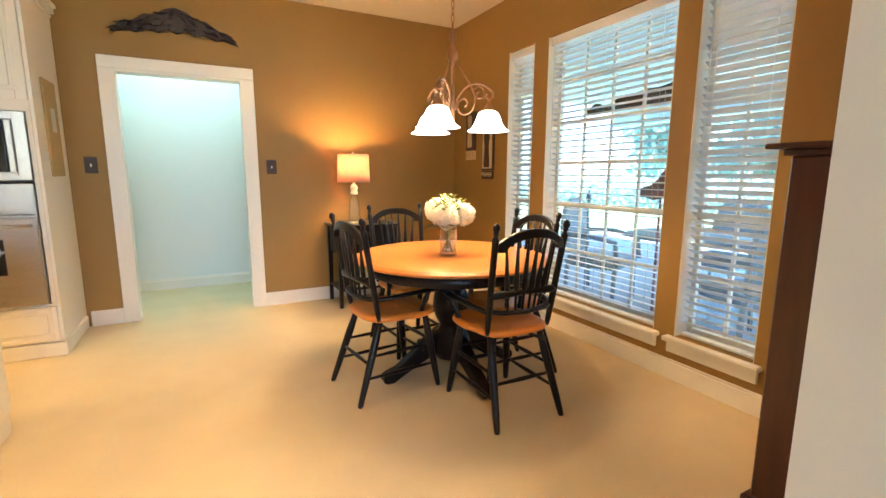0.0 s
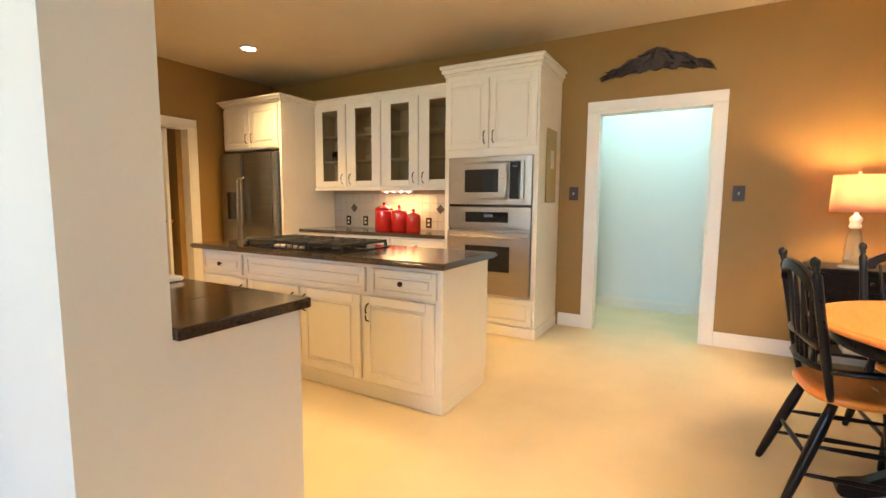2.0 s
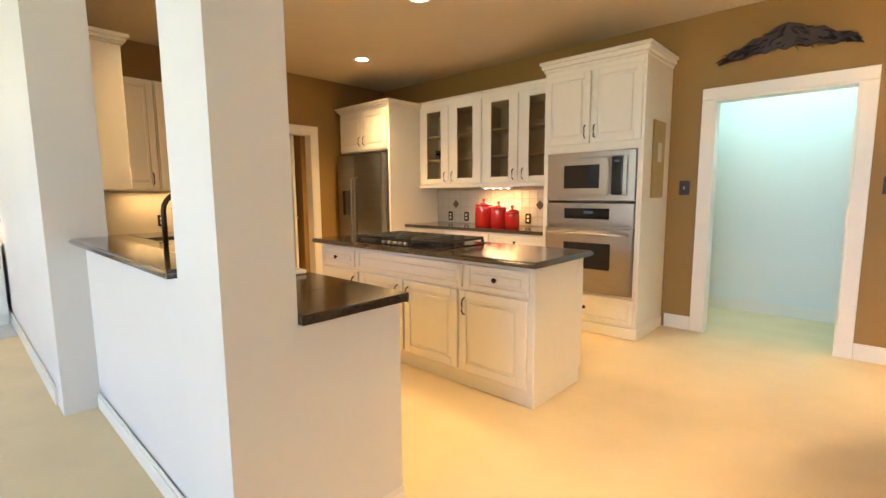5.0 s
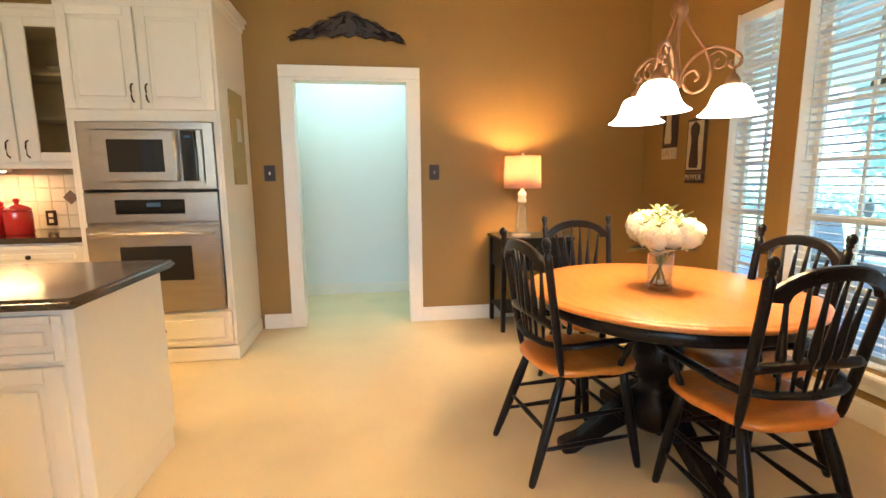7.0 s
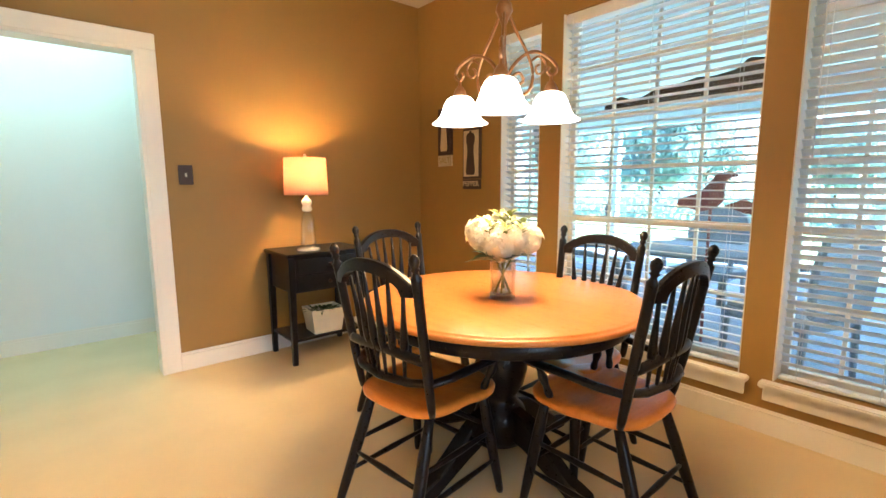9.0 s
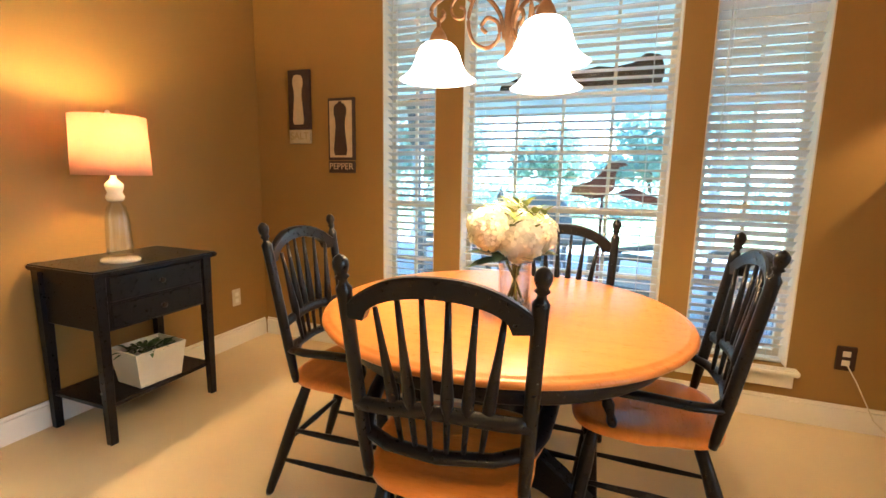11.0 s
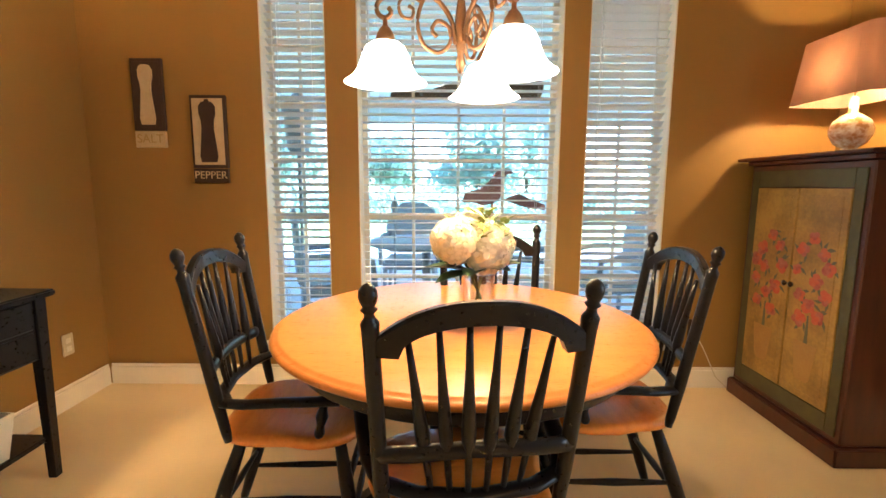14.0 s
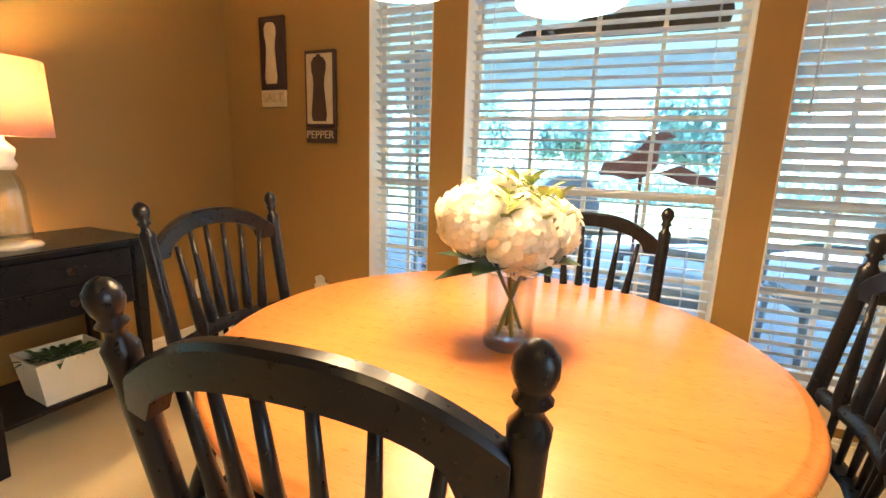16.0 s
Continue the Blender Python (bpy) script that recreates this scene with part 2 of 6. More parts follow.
def fabric(name, colour, through, share):
    m, t, out = nodes_of(name)
    mix, dif, tr, nz, bp = (t.nodes.new(n) for n in ("ShaderNodeMixShader", "ShaderNodeBsdfDiffuse", "ShaderNodeBsdfTranslucent", "ShaderNodeTexNoise", "ShaderNodeBump"))
    dif.inputs["Color"].default_value, tr.inputs["Color"].default_value = (*colour, 1), (*through, 1)
    nz.inputs["Scale"].default_value = 220
    bp.inputs["Strength"].default_value, bp.inputs["Distance"].default_value = 0.2, 0.002
    t.links.new(nz.outputs[0], bp.inputs["Height"])
    t.links.new(bp.outputs[0], dif.inputs["Normal"])
    mix.inputs[0].default_value = share
    t.links.new(dif.outputs[0], mix.inputs[1])
    t.links.new(tr.outputs[0], mix.inputs[2])
    t.links.new(mix.outputs[0], out.inputs[0])
    return m


# The default blue tint puts the hazy daylight cast into the glass.
PANE = window_glass()
BOTTLE = window_glass("bottle_glass", 1.6, 0.75, 0.07)
SMOKED = window_glass("smoked_cabinet_glass", 3, 0.45, 0.035, (0.80, 0.755, 0.66))
CLEAR = glass("clear_glass", (0.97, 0.98, 0.97))
# Translucent foyer panes that spread the lamp added behind them.
FROST = fabric("frosted_glass", (0.6, 0.65, 0.7), (0.8, 0.88, 0.95), 0.7)
M["bloom"] = fabric("white_petal_tissue", (0.98, 0.95, 0.82), (0.98, 0.94, 0.78), 0.42)
# Leaf colour is paled towards teal to carry the bright outdoor haze.
M["foliage"] = fabric("hazed_leaf_tissue", (0.30, 0.42, 0.40), (0.48, 0.63, 0.61), 0.55)
M["peachshade"] = fabric("peach_shade_fabric", (0.58, 0.36, 0.27), (0.28, 0.185, 0.18), 0.021)
M["creamshade"] = fabric("cream_shade_fabric", (0.78, 0.70, 0.52), (0.8, 0.66, 0.42), 0.45)
M["tanshade"] = fabric("tan_shade_fabric", (0.36, 0.25, 0.205), (0.28, 0.22, 0.21), 0.022)


# ---- mesh helpers ----
def bevelled(bm, width, segments=1):
    if width:
        bmesh.ops.bevel(bm, geom=list(bm.edges), offset=width, segments=segments, affect="EDGES", clamp_overlap=True)


def box(bm, x0, y0, z0, x1, y1, z1, bevel=0.0, segments=1):
    """A box, bevelled, added to bm."""
    b = bmesh.new()
    bmesh.ops.create_cube(b, size=1, matrix=Matrix.Translation(((x0 + x1) / 2, (y0 + y1) / 2, (z0 + z1) / 2)) @ Matrix.Diagonal((abs(x1 - x0), abs(y1 - y0), abs(z1 - z0), 1)))
    bevelled(b, bevel, segments)
    join(bm, b)
    return bm


def join(bm, other, m=None):
    if m is not None:
        bmesh.ops.transform(other, matrix=m, verts=other.verts)
    me = bpy.data.meshes.new("tmp")
    other.to_mesh(me)
    other.free()
    bm.from_mesh(me)
    bpy.data.meshes.remove(me)
    return bm


def turned(bm, profile, m=None, steps=16, caps=True):
    """A lathe body round z from (radius, height) pairs."""
    b = bmesh.new()
    rings = []
    for r, z in profile:
        if r < 1e-5:
            rings.append([b.verts.new((0, 0, z))])
        else:
            rings.append([b.verts.new((r * math.cos(2 * math.pi * i / steps), r * math.sin(2 * math.pi * i / steps), z)) for i in range(steps)])
    for a, c in zip(rings, rings[1:]):
        for i in range(steps):
            j = (i + 1) % steps
            if len(a) == 1 and len(c) > 1:
                b.faces.new((a[0], c[i], c[j]))
            elif len(c) == 1 and len(a) > 1:
                b.faces.new((a[i], a[j], c[0]))
            elif len(a) > 1:
                b.faces.new((a[i], a[j], c[j], c[i]))
    for ring, flip in ((rings[0], True), (rings[-1], False)):
        if len(ring) > 1 and caps:
            b.faces.new(ring[::-1] if flip else ring)
    for f in b.faces:
        f.smooth = True
    bmesh.ops.recalc_face_normals(b, faces=b.faces)
    return join(bm, b, m)


def between(p, q):
    """The pose that carries the z axis from p towards q, and its length."""
    d = Vector(q) - Vector(p)
    return Matrix.Translation(p) @ d.to_track_quat("Z", "Y").to_matrix().to_4x4(), d.length


def spindle(bm, p, q, radii, steps=10):
    """A turned stick from p to q; radii: (share of the length, radius)."""
    m, length = between(p, q)
    return turned(bm, [(r, s * length) for s, r in radii], m, steps)


def tube(bm, points, radius, steps=8, flat=1.0):
    """A round or flattened bar along a smooth line of points."""
    pts = [Vector(p) for p in points]
    b = bmesh.new()
    rings = []
    for i, p in enumerate(pts):
        d = (pts[min(i + 1, len(pts) - 1)] - pts[max(i - 1, 0)]).normalized()
        side = d.cross(Vector((0, 0, 1)))
        side = side.normalized() if side.length > 1e-3 else Vector((1, 0, 0))
        up = side.cross(d)
        r = radius(i / (len(pts) - 1)) if callable(radius) else radius
        rings.append([b.verts.new(p + side * r * math.cos(a) + up * r * flat * math.sin(a)) for a in [2 * math.pi * k / steps for k in range(steps)]])
    for a, c in zip(rings, rings[1:]):
        for i in range(steps):
            j = (i + 1) % steps
            b.faces.new((a[i], a[j], c[j], c[i]))
    b.faces.new(rings[0][::-1])
    b.faces.new(rings[-1])
    for f in b.faces:
        f.smooth = True
    bmesh.ops.recalc_face_normals(b, faces=b.faces)
    return join(bm, b)


def slab(bm, outline, thickness, m=None, bevel=0.0):
    """A plate from an outline in x and z, thick along y."""
    b = bmesh.new()
    face = b.faces.new([b.verts.new((x, 0, z)) for x, z in outline])
    out = bmesh.ops.extrude_face_region(b, geom=[face])
    bmesh.ops.translate(b, vec=(0, thickness, 0), verts=[v for v in out["geom"] if isinstance(v, bmesh.types.BMVert)])
    bmesh.ops.recalc_face_normals(b, faces=b.faces)
    bevelled(b, bevel)
    return join(bm, b, m)


def part(name, bm, mat, parent=None, label=""):
    me = bpy.data.meshes.new(name)
    bm.to_mesh(me)
    bm.free()
    me.materials.append(mat)
    ob = new(name, me)
    if parent is not None:
        ob.parent = parent
    return tagged(ob, label)


def thing(name, x, y, z, turn=0, label="", category="", group=""):
    ob = new(name)
    ob.empty_display_size = 0.1
    ob.matrix_world = pose(x, y, z, 0, 0, turn)
    return tagged(ob, label, category, group)


def setting(name, bm, mat, label=""):
    return tagged(part(name, bm, mat), label, kind="structure")


# ---- the large structure ----
H = 2.74
CT = 0.88


def wall_gaps(cuts, lo, hi, bottom, top):
    """The solid rectangles left between holes; holes over one another share their sides."""
    spans, at = [], lo
    for a, b in sorted({(a, b) for a, b, _, _ in cuts}):
        spans.append((at, a, bottom, top))
        z = bottom
        for z0, z1 in sorted((c, d) for p, q, c, d in cuts if (p, q) == (a, b)):
            if z0 > z:
                spans.append((a, b, z, z0))
            z = z1
        if z < top:
            spans.append((a, b, z, top))
        at = b
    spans.append((at, hi, bottom, top))
    return spans


def wall_along(name, mat, axis, face, depth, lo, hi, top, holes, label, bottom=0.0):
    """A wall along an axis with rectangular holes (lo, hi, bottom, top) right through it."""
    bm = bmesh.new()
    spans = wall_gaps(holes, lo, hi, bottom, top)
    for a, b, z0, z1 in spans:
        if b - a > 1e-4:
            if axis == "x":
                box(bm, a, face, z0, b, face + depth, z1)
            else:
                box(bm, face, a, z0, face + depth, b, z1)
    return setting(name, bm, mat, label)


WINDOWS = [(5.49, 5.845), (4.20, 5.32), (3.60, 4.06)]
WZ0, WZ1 = 0.27, 2.28
wall_along("wall_north", M["brown"], "x", 6.83, 0.12, -3.87, 3.75, H, [(0.57, 1.49, 0, 2.03)], "golden brown painted wall with a white cased doorway")
wall_along("wall_east", M["brown"], "y", 3.60, 0.15, 2.5, 6.83, H, [(a, b, WZ0, WZ1) for a, b in WINDOWS], "golden brown painted wall with three tall windows")
wall_along("wall_west", M["brown"], "y", -3.87, 0.12, 2.96, 6.83, H, [(4.66, 5.60, 0, 2.03)], "golden brown painted wall with a white cased doorway")
wall_along("wall_south_dining", M["brown"], "x", 2.62, 0.06, 2.0, 3.60, H, [], "golden brown painted wall behind the painted cabinet")
bm = bmesh.new()
box(bm, 1.92, 2.52, 0, 3.60, 2.617, H)
box(bm, 1.92, 2.617, 0, 1.997, 2.68, H)
setting("wall_jamb", bm, M["white"], "white painted wall end at the opening to the dining area")
bm = bmesh.new()
box(bm, -8.4, 2.68, 0, -1.92, 2.96, 5.4)
setting("wall_south_kitchen", bm, M["white"], "tall white painted wall with a baseboard")
bm = bmesh.new()
box(bm, -1.92, 2.676, 0, -1.72, 2.962, 5.4)
setting("wall_column", bm, M["white"], "white square column at the pass-through")
bm = bmesh.new()
box(bm, -1.72, 2.85, 0, 0.0, 2.955, 0.985)
box(bm, 0.12, 3.04, 0, 0.29, 3.465, CT - 0.034)
setting("wall_half", bm, M["white"], "white half wall round the kitchen counter")
bm = bmesh.new()
box(bm, -0.05, 2.812, 0, 0.29, 3.04, H)
setting("wall_post", bm, M["white"], "white square post rising from the half wall")
bm = bmesh.new()
box(bm, -9.5, -4.0, -0.08, 3.70, 9.0, 0)
setting("floor", bm, M["carpet"], "beige floor")
bm = bmesh.new()
box(bm, -3.87, 2.68, H, 3.75, 9.0, H + 0.1)
setting("ceiling", bm, M["ceiling"], "cream textured ceiling")
bm = bmesh.new()
box(bm, -9.5, -4.0, 5.4, 3.75, 2.96, 5.5)
setting("ceiling_living", bm, M["white"], "white ceiling of the tall living room")
bm = bmesh.new()
box(bm, -3.87, 2.63, H, 3.75, 2.678, 5.4)
setting("wall_upper", bm, M["white"], "white wall above the kitchen opening")
bm = bmesh.new()
box(bm, 3.60, -4.0, 0, 3.75, 2.5, 5.4)
setting("wall_living_east", bm, M["white"])
# Out of view; the window hole is assumed, made for the daylight fill.
wall_along("wall_living_south", M["white"], "x", -4.12, 0.12, -9.5, 3.75, 5.4, [(-2.2, 2.8, 0.6, 3.6)], "unseen white living room wall with an assumed wide window")
# the hall behind the doorway
bm = bmesh.new()
box(bm, -0.4, 7.95, 0, 2.4, 8.05, H)
setting("wall_hall", bm, M["pale"], "pale wall of the daylit hall")
for name, x0, x1 in (("wall_hall_west", -0.5, -0.401), ("wall_hall_east", 2.401, 2.5)):
    bm = bmesh.new()
    box(bm, x0, 6.955, 0, x1, 7.949, H)
    setting(name, bm, M["pale"], "pale end wall of the daylit hall")
# foyer
bm = bmesh.new()
box(bm, -9.2, -4.0, 0, -9.1, 3.4, 5.4)
setting("wall_foyer", bm, M["yellow"], "yellow painted foyer wall")


def frame_ring(bm, axis, face, proud, lo, hi, z0, z1, w, sill=False):
    """Casing round an opening: two jambs and a head, width w, standing proud of the face."""
    def bar(a, b, c, d):
        if axis == "x":
            box(bm, a, face, c, b, face + proud, d, 0.004)
        else:
            box(bm, face, a, c, face + proud, b, d, 0.004)
    bar(lo - w, lo, z0, z1)
    bar(hi, hi + w, z0, z1)
    bar(lo - w, hi + w, z1 + 0.001, z1 + w)


def casing(name, axis, face, proud, lo, hi, top, wall_from, wall_to):
    bm = bmesh.new()
    frame_ring(bm, axis, face, proud, lo, hi, 0, top, 0.095)
    for a, b in ((lo - 0.002, lo + 0.016), (hi - 0.016, hi + 0.002)):
        if axis == "x":
            box(bm, a, wall_from, 0, b, wall_to, top)
        else:
            box(bm, wall_from, a, 0, wall_to, b, top)
    if axis == "x":
        box(bm, lo + 0.016, wall_from, top - 0.018, hi - 0.016, wall_to, top + 0.001)
    else:
        box(bm, wall_from, lo + 0.016, top - 0.018, wall_to, hi - 0.016, top + 0.001)
    return setting(name, bm, M["trim"], "white painted door casing")


casing("trim_hall_doorway", "x", 6.812, 0.018, 0.57, 1.49, 2.03, 6.81, 6.955)
casing("trim_west_doorway", "y", -3.75, 0.018, 4.66, 5.60, 2.03, -3.875, -3.735)


def baseboard(name, x0, y0, x1, y1, h=0.125):
    bm = bmesh.new()
    box(bm, x0, y0, 0, x1, y1, h - 0.02, 0.002)
    shrink = 0.005
    if abs(x1 - x0) < abs(y1 - y0):
        box(bm, x0 + shrink, y0, h - 0.02, x1 - shrink, y1, h, 0.003)
    else:
        box(bm, x0, y0 + shrink, h - 0.02, x1, y1 - shrink, h, 0.003)
    return setting(name, bm, M["trim"], "white painted baseboard")


baseboard("baseboard_north_right", 1.586, 6.813, 3.58, 6.829)
baseboard("baseboard_north_left", 0.255, 6.813, 0.474, 6.829)
baseboard("baseboard_east", 3.583, 2.70, 3.599, 6.81)
baseboard("baseboard_south", 2.01, 2.681, 3.58, 2.696)
baseboard("baseboard_half_wall", -1.70, 2.832, -0.053, 2.848, 0.10)
baseboard("baseboard_peninsula", 0.291, 2.812, 0.304, 3.465, 0.10)
baseboard("baseboard_long", -8.2, 2.664, -1.93, 2.679, 0.12)
baseboard("baseboard_hall", -0.4, 7.935, 2.4, 7.949, 0.12)


TILTS = (20, 7, 34)


def make_window(n, a, b, cols, tilt):
    bm = bmesh.new()
    x = 3.715
    for lo, hi in ((a, a + 0.035), (b - 0.035, b)):
        box(bm, x, lo, WZ0, x + 0.035, hi, WZ1, 0.003)
    for z0, z1 in ((WZ0, WZ0 + 0.045), (0.975, 1.015), (WZ1 - 0.04, WZ1)):
        box(bm, x - 0.004, a + 0.035, z0, x + 0.035, b - 0.035, z1, 0.003)
    win = setting("window_%d" % n, bm, M["trim"], "tall white sash window with a drawn blind")
    w = (b - a - 0.07) / cols
    for k in range(1, cols):
        y = a + 0.035 + w * k
        bm = bmesh.new()
        box(bm, x + 0.004, y - 0.009, 1.016, x + 0.026, y + 0.009, WZ1 - 0.041, 0.002)
        box(bm, x + 0.004, y - 0.009, WZ0 + 0.046, x + 0.026, y + 0.009, 0.974, 0.002)
        part("muntin", bm, M["trim"], win)
    for z in (0.63, 1.325, 1.64, 1.955):
        bm = bmesh.new()
        box(bm, x + 0.006, a + 0.036, z - 0.009, x + 0.024, b - 0.036, z + 0.009, 0.002)
        part("muntin", bm, M["trim"], win)
    for z0, z1 in ((WZ0 + 0.03, 0.985), (1.005, WZ1 - 0.03)):
        bm = bmesh.new()
        box(bm, x + 0.013, a + 0.03, z0, x + 0.017, b - 0.03, z1)
        part("pane", bm, PANE, win).visible_shadow = False
    bm = bmesh.new()
    box(bm, 3.545, a - 0.045, WZ0 - 0.03, 3.712, b + 0.045, WZ0 - 0.001, 0.006, 2)
    box(bm, 3.578, a - 0.03, WZ0 - 0.10, 3.599, b + 0.03, WZ0 - 0.031, 0.004)
    part("window_sill", bm, M["trim"], win)
    for y0, y1 in ((a - 0.001, a + 0.006), (b - 0.006, b + 0.001)):
        bm = bmesh.new()
        box(bm, 3.602, y0, WZ0, 3.714, y1, WZ1)
        part("jamb", bm, M["trim"], win)
    # the blind
    bl = thing("window_blind", 3.66, (a + b) / 2, WZ1 - 0.002, 0, "white wooden venetian blind with open slats in a tall window", "blind", "window blinds")
    half = (b - a) / 2 - 0.014
    bm = bmesh.new()
    box(bm, -0.045, -half, -0.065, 0.035, half, 0, 0.004)
    part("head_rail", bm, M["slat"], bl)
    slat = bmesh.new()
    pts = [(-0.024, -0.001), (-0.012, 0.0012), (0, 0.002), (0.012, 0.0012), (0.024, -0.001)]
    rows = [[slat.verts.new((u, y, v)) for u, v in pts] for y in (-half, half)]
    low = [[slat.verts.new((u, y, v - 0.0028)) for u, v in pts] for y in (-half, half)]
    for k in range(4):
        slat.faces.new((rows[0][k], rows[0][k + 1], rows[1][k + 1], rows[1][k]))
        slat.faces.new((low[0][k + 1], low[0][k], low[1][k], low[1][k + 1]))
    for r, l in zip(rows, low):
        slat.faces.new(r + l[::-1])
    slat.faces.new((rows[0][0], rows[1][0], low[1][0], low[0][0]))
    slat.faces.new((rows[0][4], low[0][4], low[1][4], rows[1][4]))
    bmesh.ops.recalc_face_normals(slat, faces=slat.faces)
    me = bpy.data.meshes.new("slat")
    slat.to_mesh(me)
    slat.free()
    me.materials.append(M["slat"])
    z = -0.095
    while z > -(WZ1 - WZ0) + 0.05:
        s = new("slat", me)
        s.parent = bl
        s.matrix_basis = pose(0, 0, z, random.uniform(-0.15, 0.15), tilt + random.uniform(-2, 2), 0)
        z -= 0.0435
    bm = bmesh.new()
    box(bm, -0.026, -half, -(WZ1 - WZ0) + 0.008, 0.026, half, -(WZ1 - WZ0) + 0.026, 0.004)
    part("bottom_rail", bm, M["slat"], bl)
    for y in (-half + 0.07, half - 0.07) if half < 0.3 else (-half + 0.1, 0, half - 0.1):
        bm = bmesh.new()
        for u in (-0.026, 0.026):
            tube(bm, [(u, y, -0.06), (u, y, -1.0), (u, y, -(WZ1 - WZ0) + 0.02)], 0.0012, 4)
        part("ladder_cord", bm, M["slat"], bl)
    bm = bmesh.new()
    tube(bm, [(-0.05, half - 0.05, -0.04), (-0.051, half - 0.05, -0.5), (-0.05, half - 0.05, -0.95)], 0.004, 6)
    part("wand", bm, M["slat"], bl)


for n, ((a, b), cols, tilt) in enumerate(zip(WINDOWS, (2, 4, 2), TILTS)):
    make_window(n + 1, a, b, cols, tilt)


# ---- dining chairs ----
def dining_chair(x, y, turn, label):
    c = thing("dining_chair", x, y, 0, turn, label, "chair", "chairs round the table")
    bm = bmesh.new()
    ring = []
    n = 40
    for i in range(n):
        a = 2 * math.pi * i / n
        ca, sa = math.cos(a), math.sin(a)
        px = math.copysign(abs(ca) ** 0.55, ca) * (0.225 if sa > 0 else 0.205)
        py = math.copysign(abs(sa) ** 0.6, sa) * 0.215
        ring.append((px, py))
    levels = [(0.93, 0.437), (1.0, 0.446), (1.01, 0.460), (0.985, 0.470), (0.9, 0.474), (0.5, 0.463), (0.2, 0.461)]
    rings = [[bm.verts.new((px * s, py * s, z + (0.008 * (py > 0.1) * (1 - abs(px) * 5) if s <= 0.9 else 0))) for px, py in ring] for s, z in levels]
    for p, q in zip(rings, rings[1:]):
        for i in range(n):
            j = (i + 1) % n
            bm.faces.new((p[i], p[j], q[j], q[i])).smooth = True
    bm.faces.new(rings[0][::-1])
    bm.faces.new(rings[-1])
    part("seat", bm, M["seat"], c, "orange-brown stained saddle seat")
    for s in (-1, 1):
        bm = bmesh.new()
        spindle(bm, (s * 0.185, -0.165, 0.455), (s * 0.207, -0.262, 1.012), [(0, 0.011), (0.05, 0.014), (0.25, 0.017), (0.6, 0.0165), (0.80, 0.0165), (0.84, 0.017), (0.865, 0.018), (0.885, 0.0105), (0.9, 0.0095), (0.912, 0.016), (0.922, 0.011), (0.938, 0.0155), (0.955, 0.0180), (0.975, 0.0170), (0.992, 0.010), (1, 0.002)], 12)
        part("post", bm, M["black"], c)
    # crest rail, bowed backwards
    bm = bmesh.new()
    outer, inner = [], []
    for i in range(41):
        u = -1 + i / 20
        top = 0.912 + 0.068 * (1 - abs(u) ** 2.4)
        low = 0.876 + 0.062 * math.sqrt(max(0.0, 1 - (u / 0.8) ** 2))
        outer.append((u * 0.193, top))
        inner.append((u * 0.193, low))
    verts = []
    for (ux, top), (_, low) in zip(outer, inner):
        back = -0.245 - 0.03 * (1 - (ux / 0.193) ** 2)
        verts.append([bm.verts.new((ux, back + d, z)) for d, z in ((0.013, low), (0.013, top - 0.006), (0.007, top), (-0.009, top), (-0.014, top - 0.006), (-0.014, low))])
    for p, q in zip(verts, verts[1:]):
        for k in range(6):
            bm.faces.new((p[k], p[(k + 1) % 6], q[(k + 1) % 6], q[k]))
    bm.faces.new(verts[0])
    bm.faces.new(verts[-1][::-1])
    bmesh.ops.recalc_face_normals(bm, faces=bm.faces)
    part("crest_rail", bm, M["black"], c)
    for i in range(6):
        u = -1 + i / 2.5
        bm = bmesh.new()
        spindle(bm, (u * 0.09, -0.198 - 0.02 * (1 - u * u), 0.565), (u * 0.137, -0.243 - 0.027 * (1 - u * u), 0.90 + 0.035 * (1 - abs(u) ** 3)), [(0, 0.006), (0.15, 0.007), (0.28, 0.008), (0.36, 0.0145), (0.42, 0.0145), (0.75, 0.0085), (1, 0.006)], 8)
        part("spindle", bm, M["black"], c)
    bm = bmesh.new()
    tube(bm, [(0.197 * u, -0.204 - 0.022 * (1 - u * u), 0.665 + 0.006 * math.cos(3 * u)) for u in [-1 + k / 6 for k in range(13)]], 0.013, 8, 1.5)
    part("lumbar_rail", bm, M["black"], c)
    bm = bmesh.new()
    path = [(-0.235, 0.16, 0.602), (-0.245, 0.10, 0.60), (-0.232, 0.0, 0.592), (-0.215, -0.10, 0.58), (-0.19, -0.165, 0.572), (-0.12, -0.205, 0.568), (0, -0.222, 0.566)]
    path = path + [(-px, py, pz) for px, py, pz in path[-2::-1]]
    tube(bm, path, lambda s: 0.022 + 0.008 * (abs(s - 0.5) > 0.42), 8, 0.55)
    part("arm_bow", bm, M["black"], c)
    for s in (-1, 1):
        bm = bmesh.new()
        spindle(bm, (s * 0.195, 0.09, 0.465), (s * 0.238, 0.12, 0.60), [(0, 0.01), (0.15, 0.015), (0.35, 0.011), (0.6, 0.018), (0.8, 0.011), (1, 0.012)], 10)
        part("arm_post", bm, M["black"], c)
    feet = {}
    for sx in (-1, 1):
        for sy in (-1, 1):
            p, q = (sx * 0.198, 0.205 if sy > 0 else -0.292, 0.0), (sx * 0.15, sy * 0.14, 0.445)
            feet[sx, sy] = (Vector(p), Vector(q))
            bm = bmesh.new()
            spindle(bm, p, q, [(0, 0.012), (0.03, 0.015), (0.2, 0.018), (0.5, 0.021), (0.7, 0.022), (0.85, 0.019), (1, 0.016)], 12)
            part("leg", bm, M["black"], c)
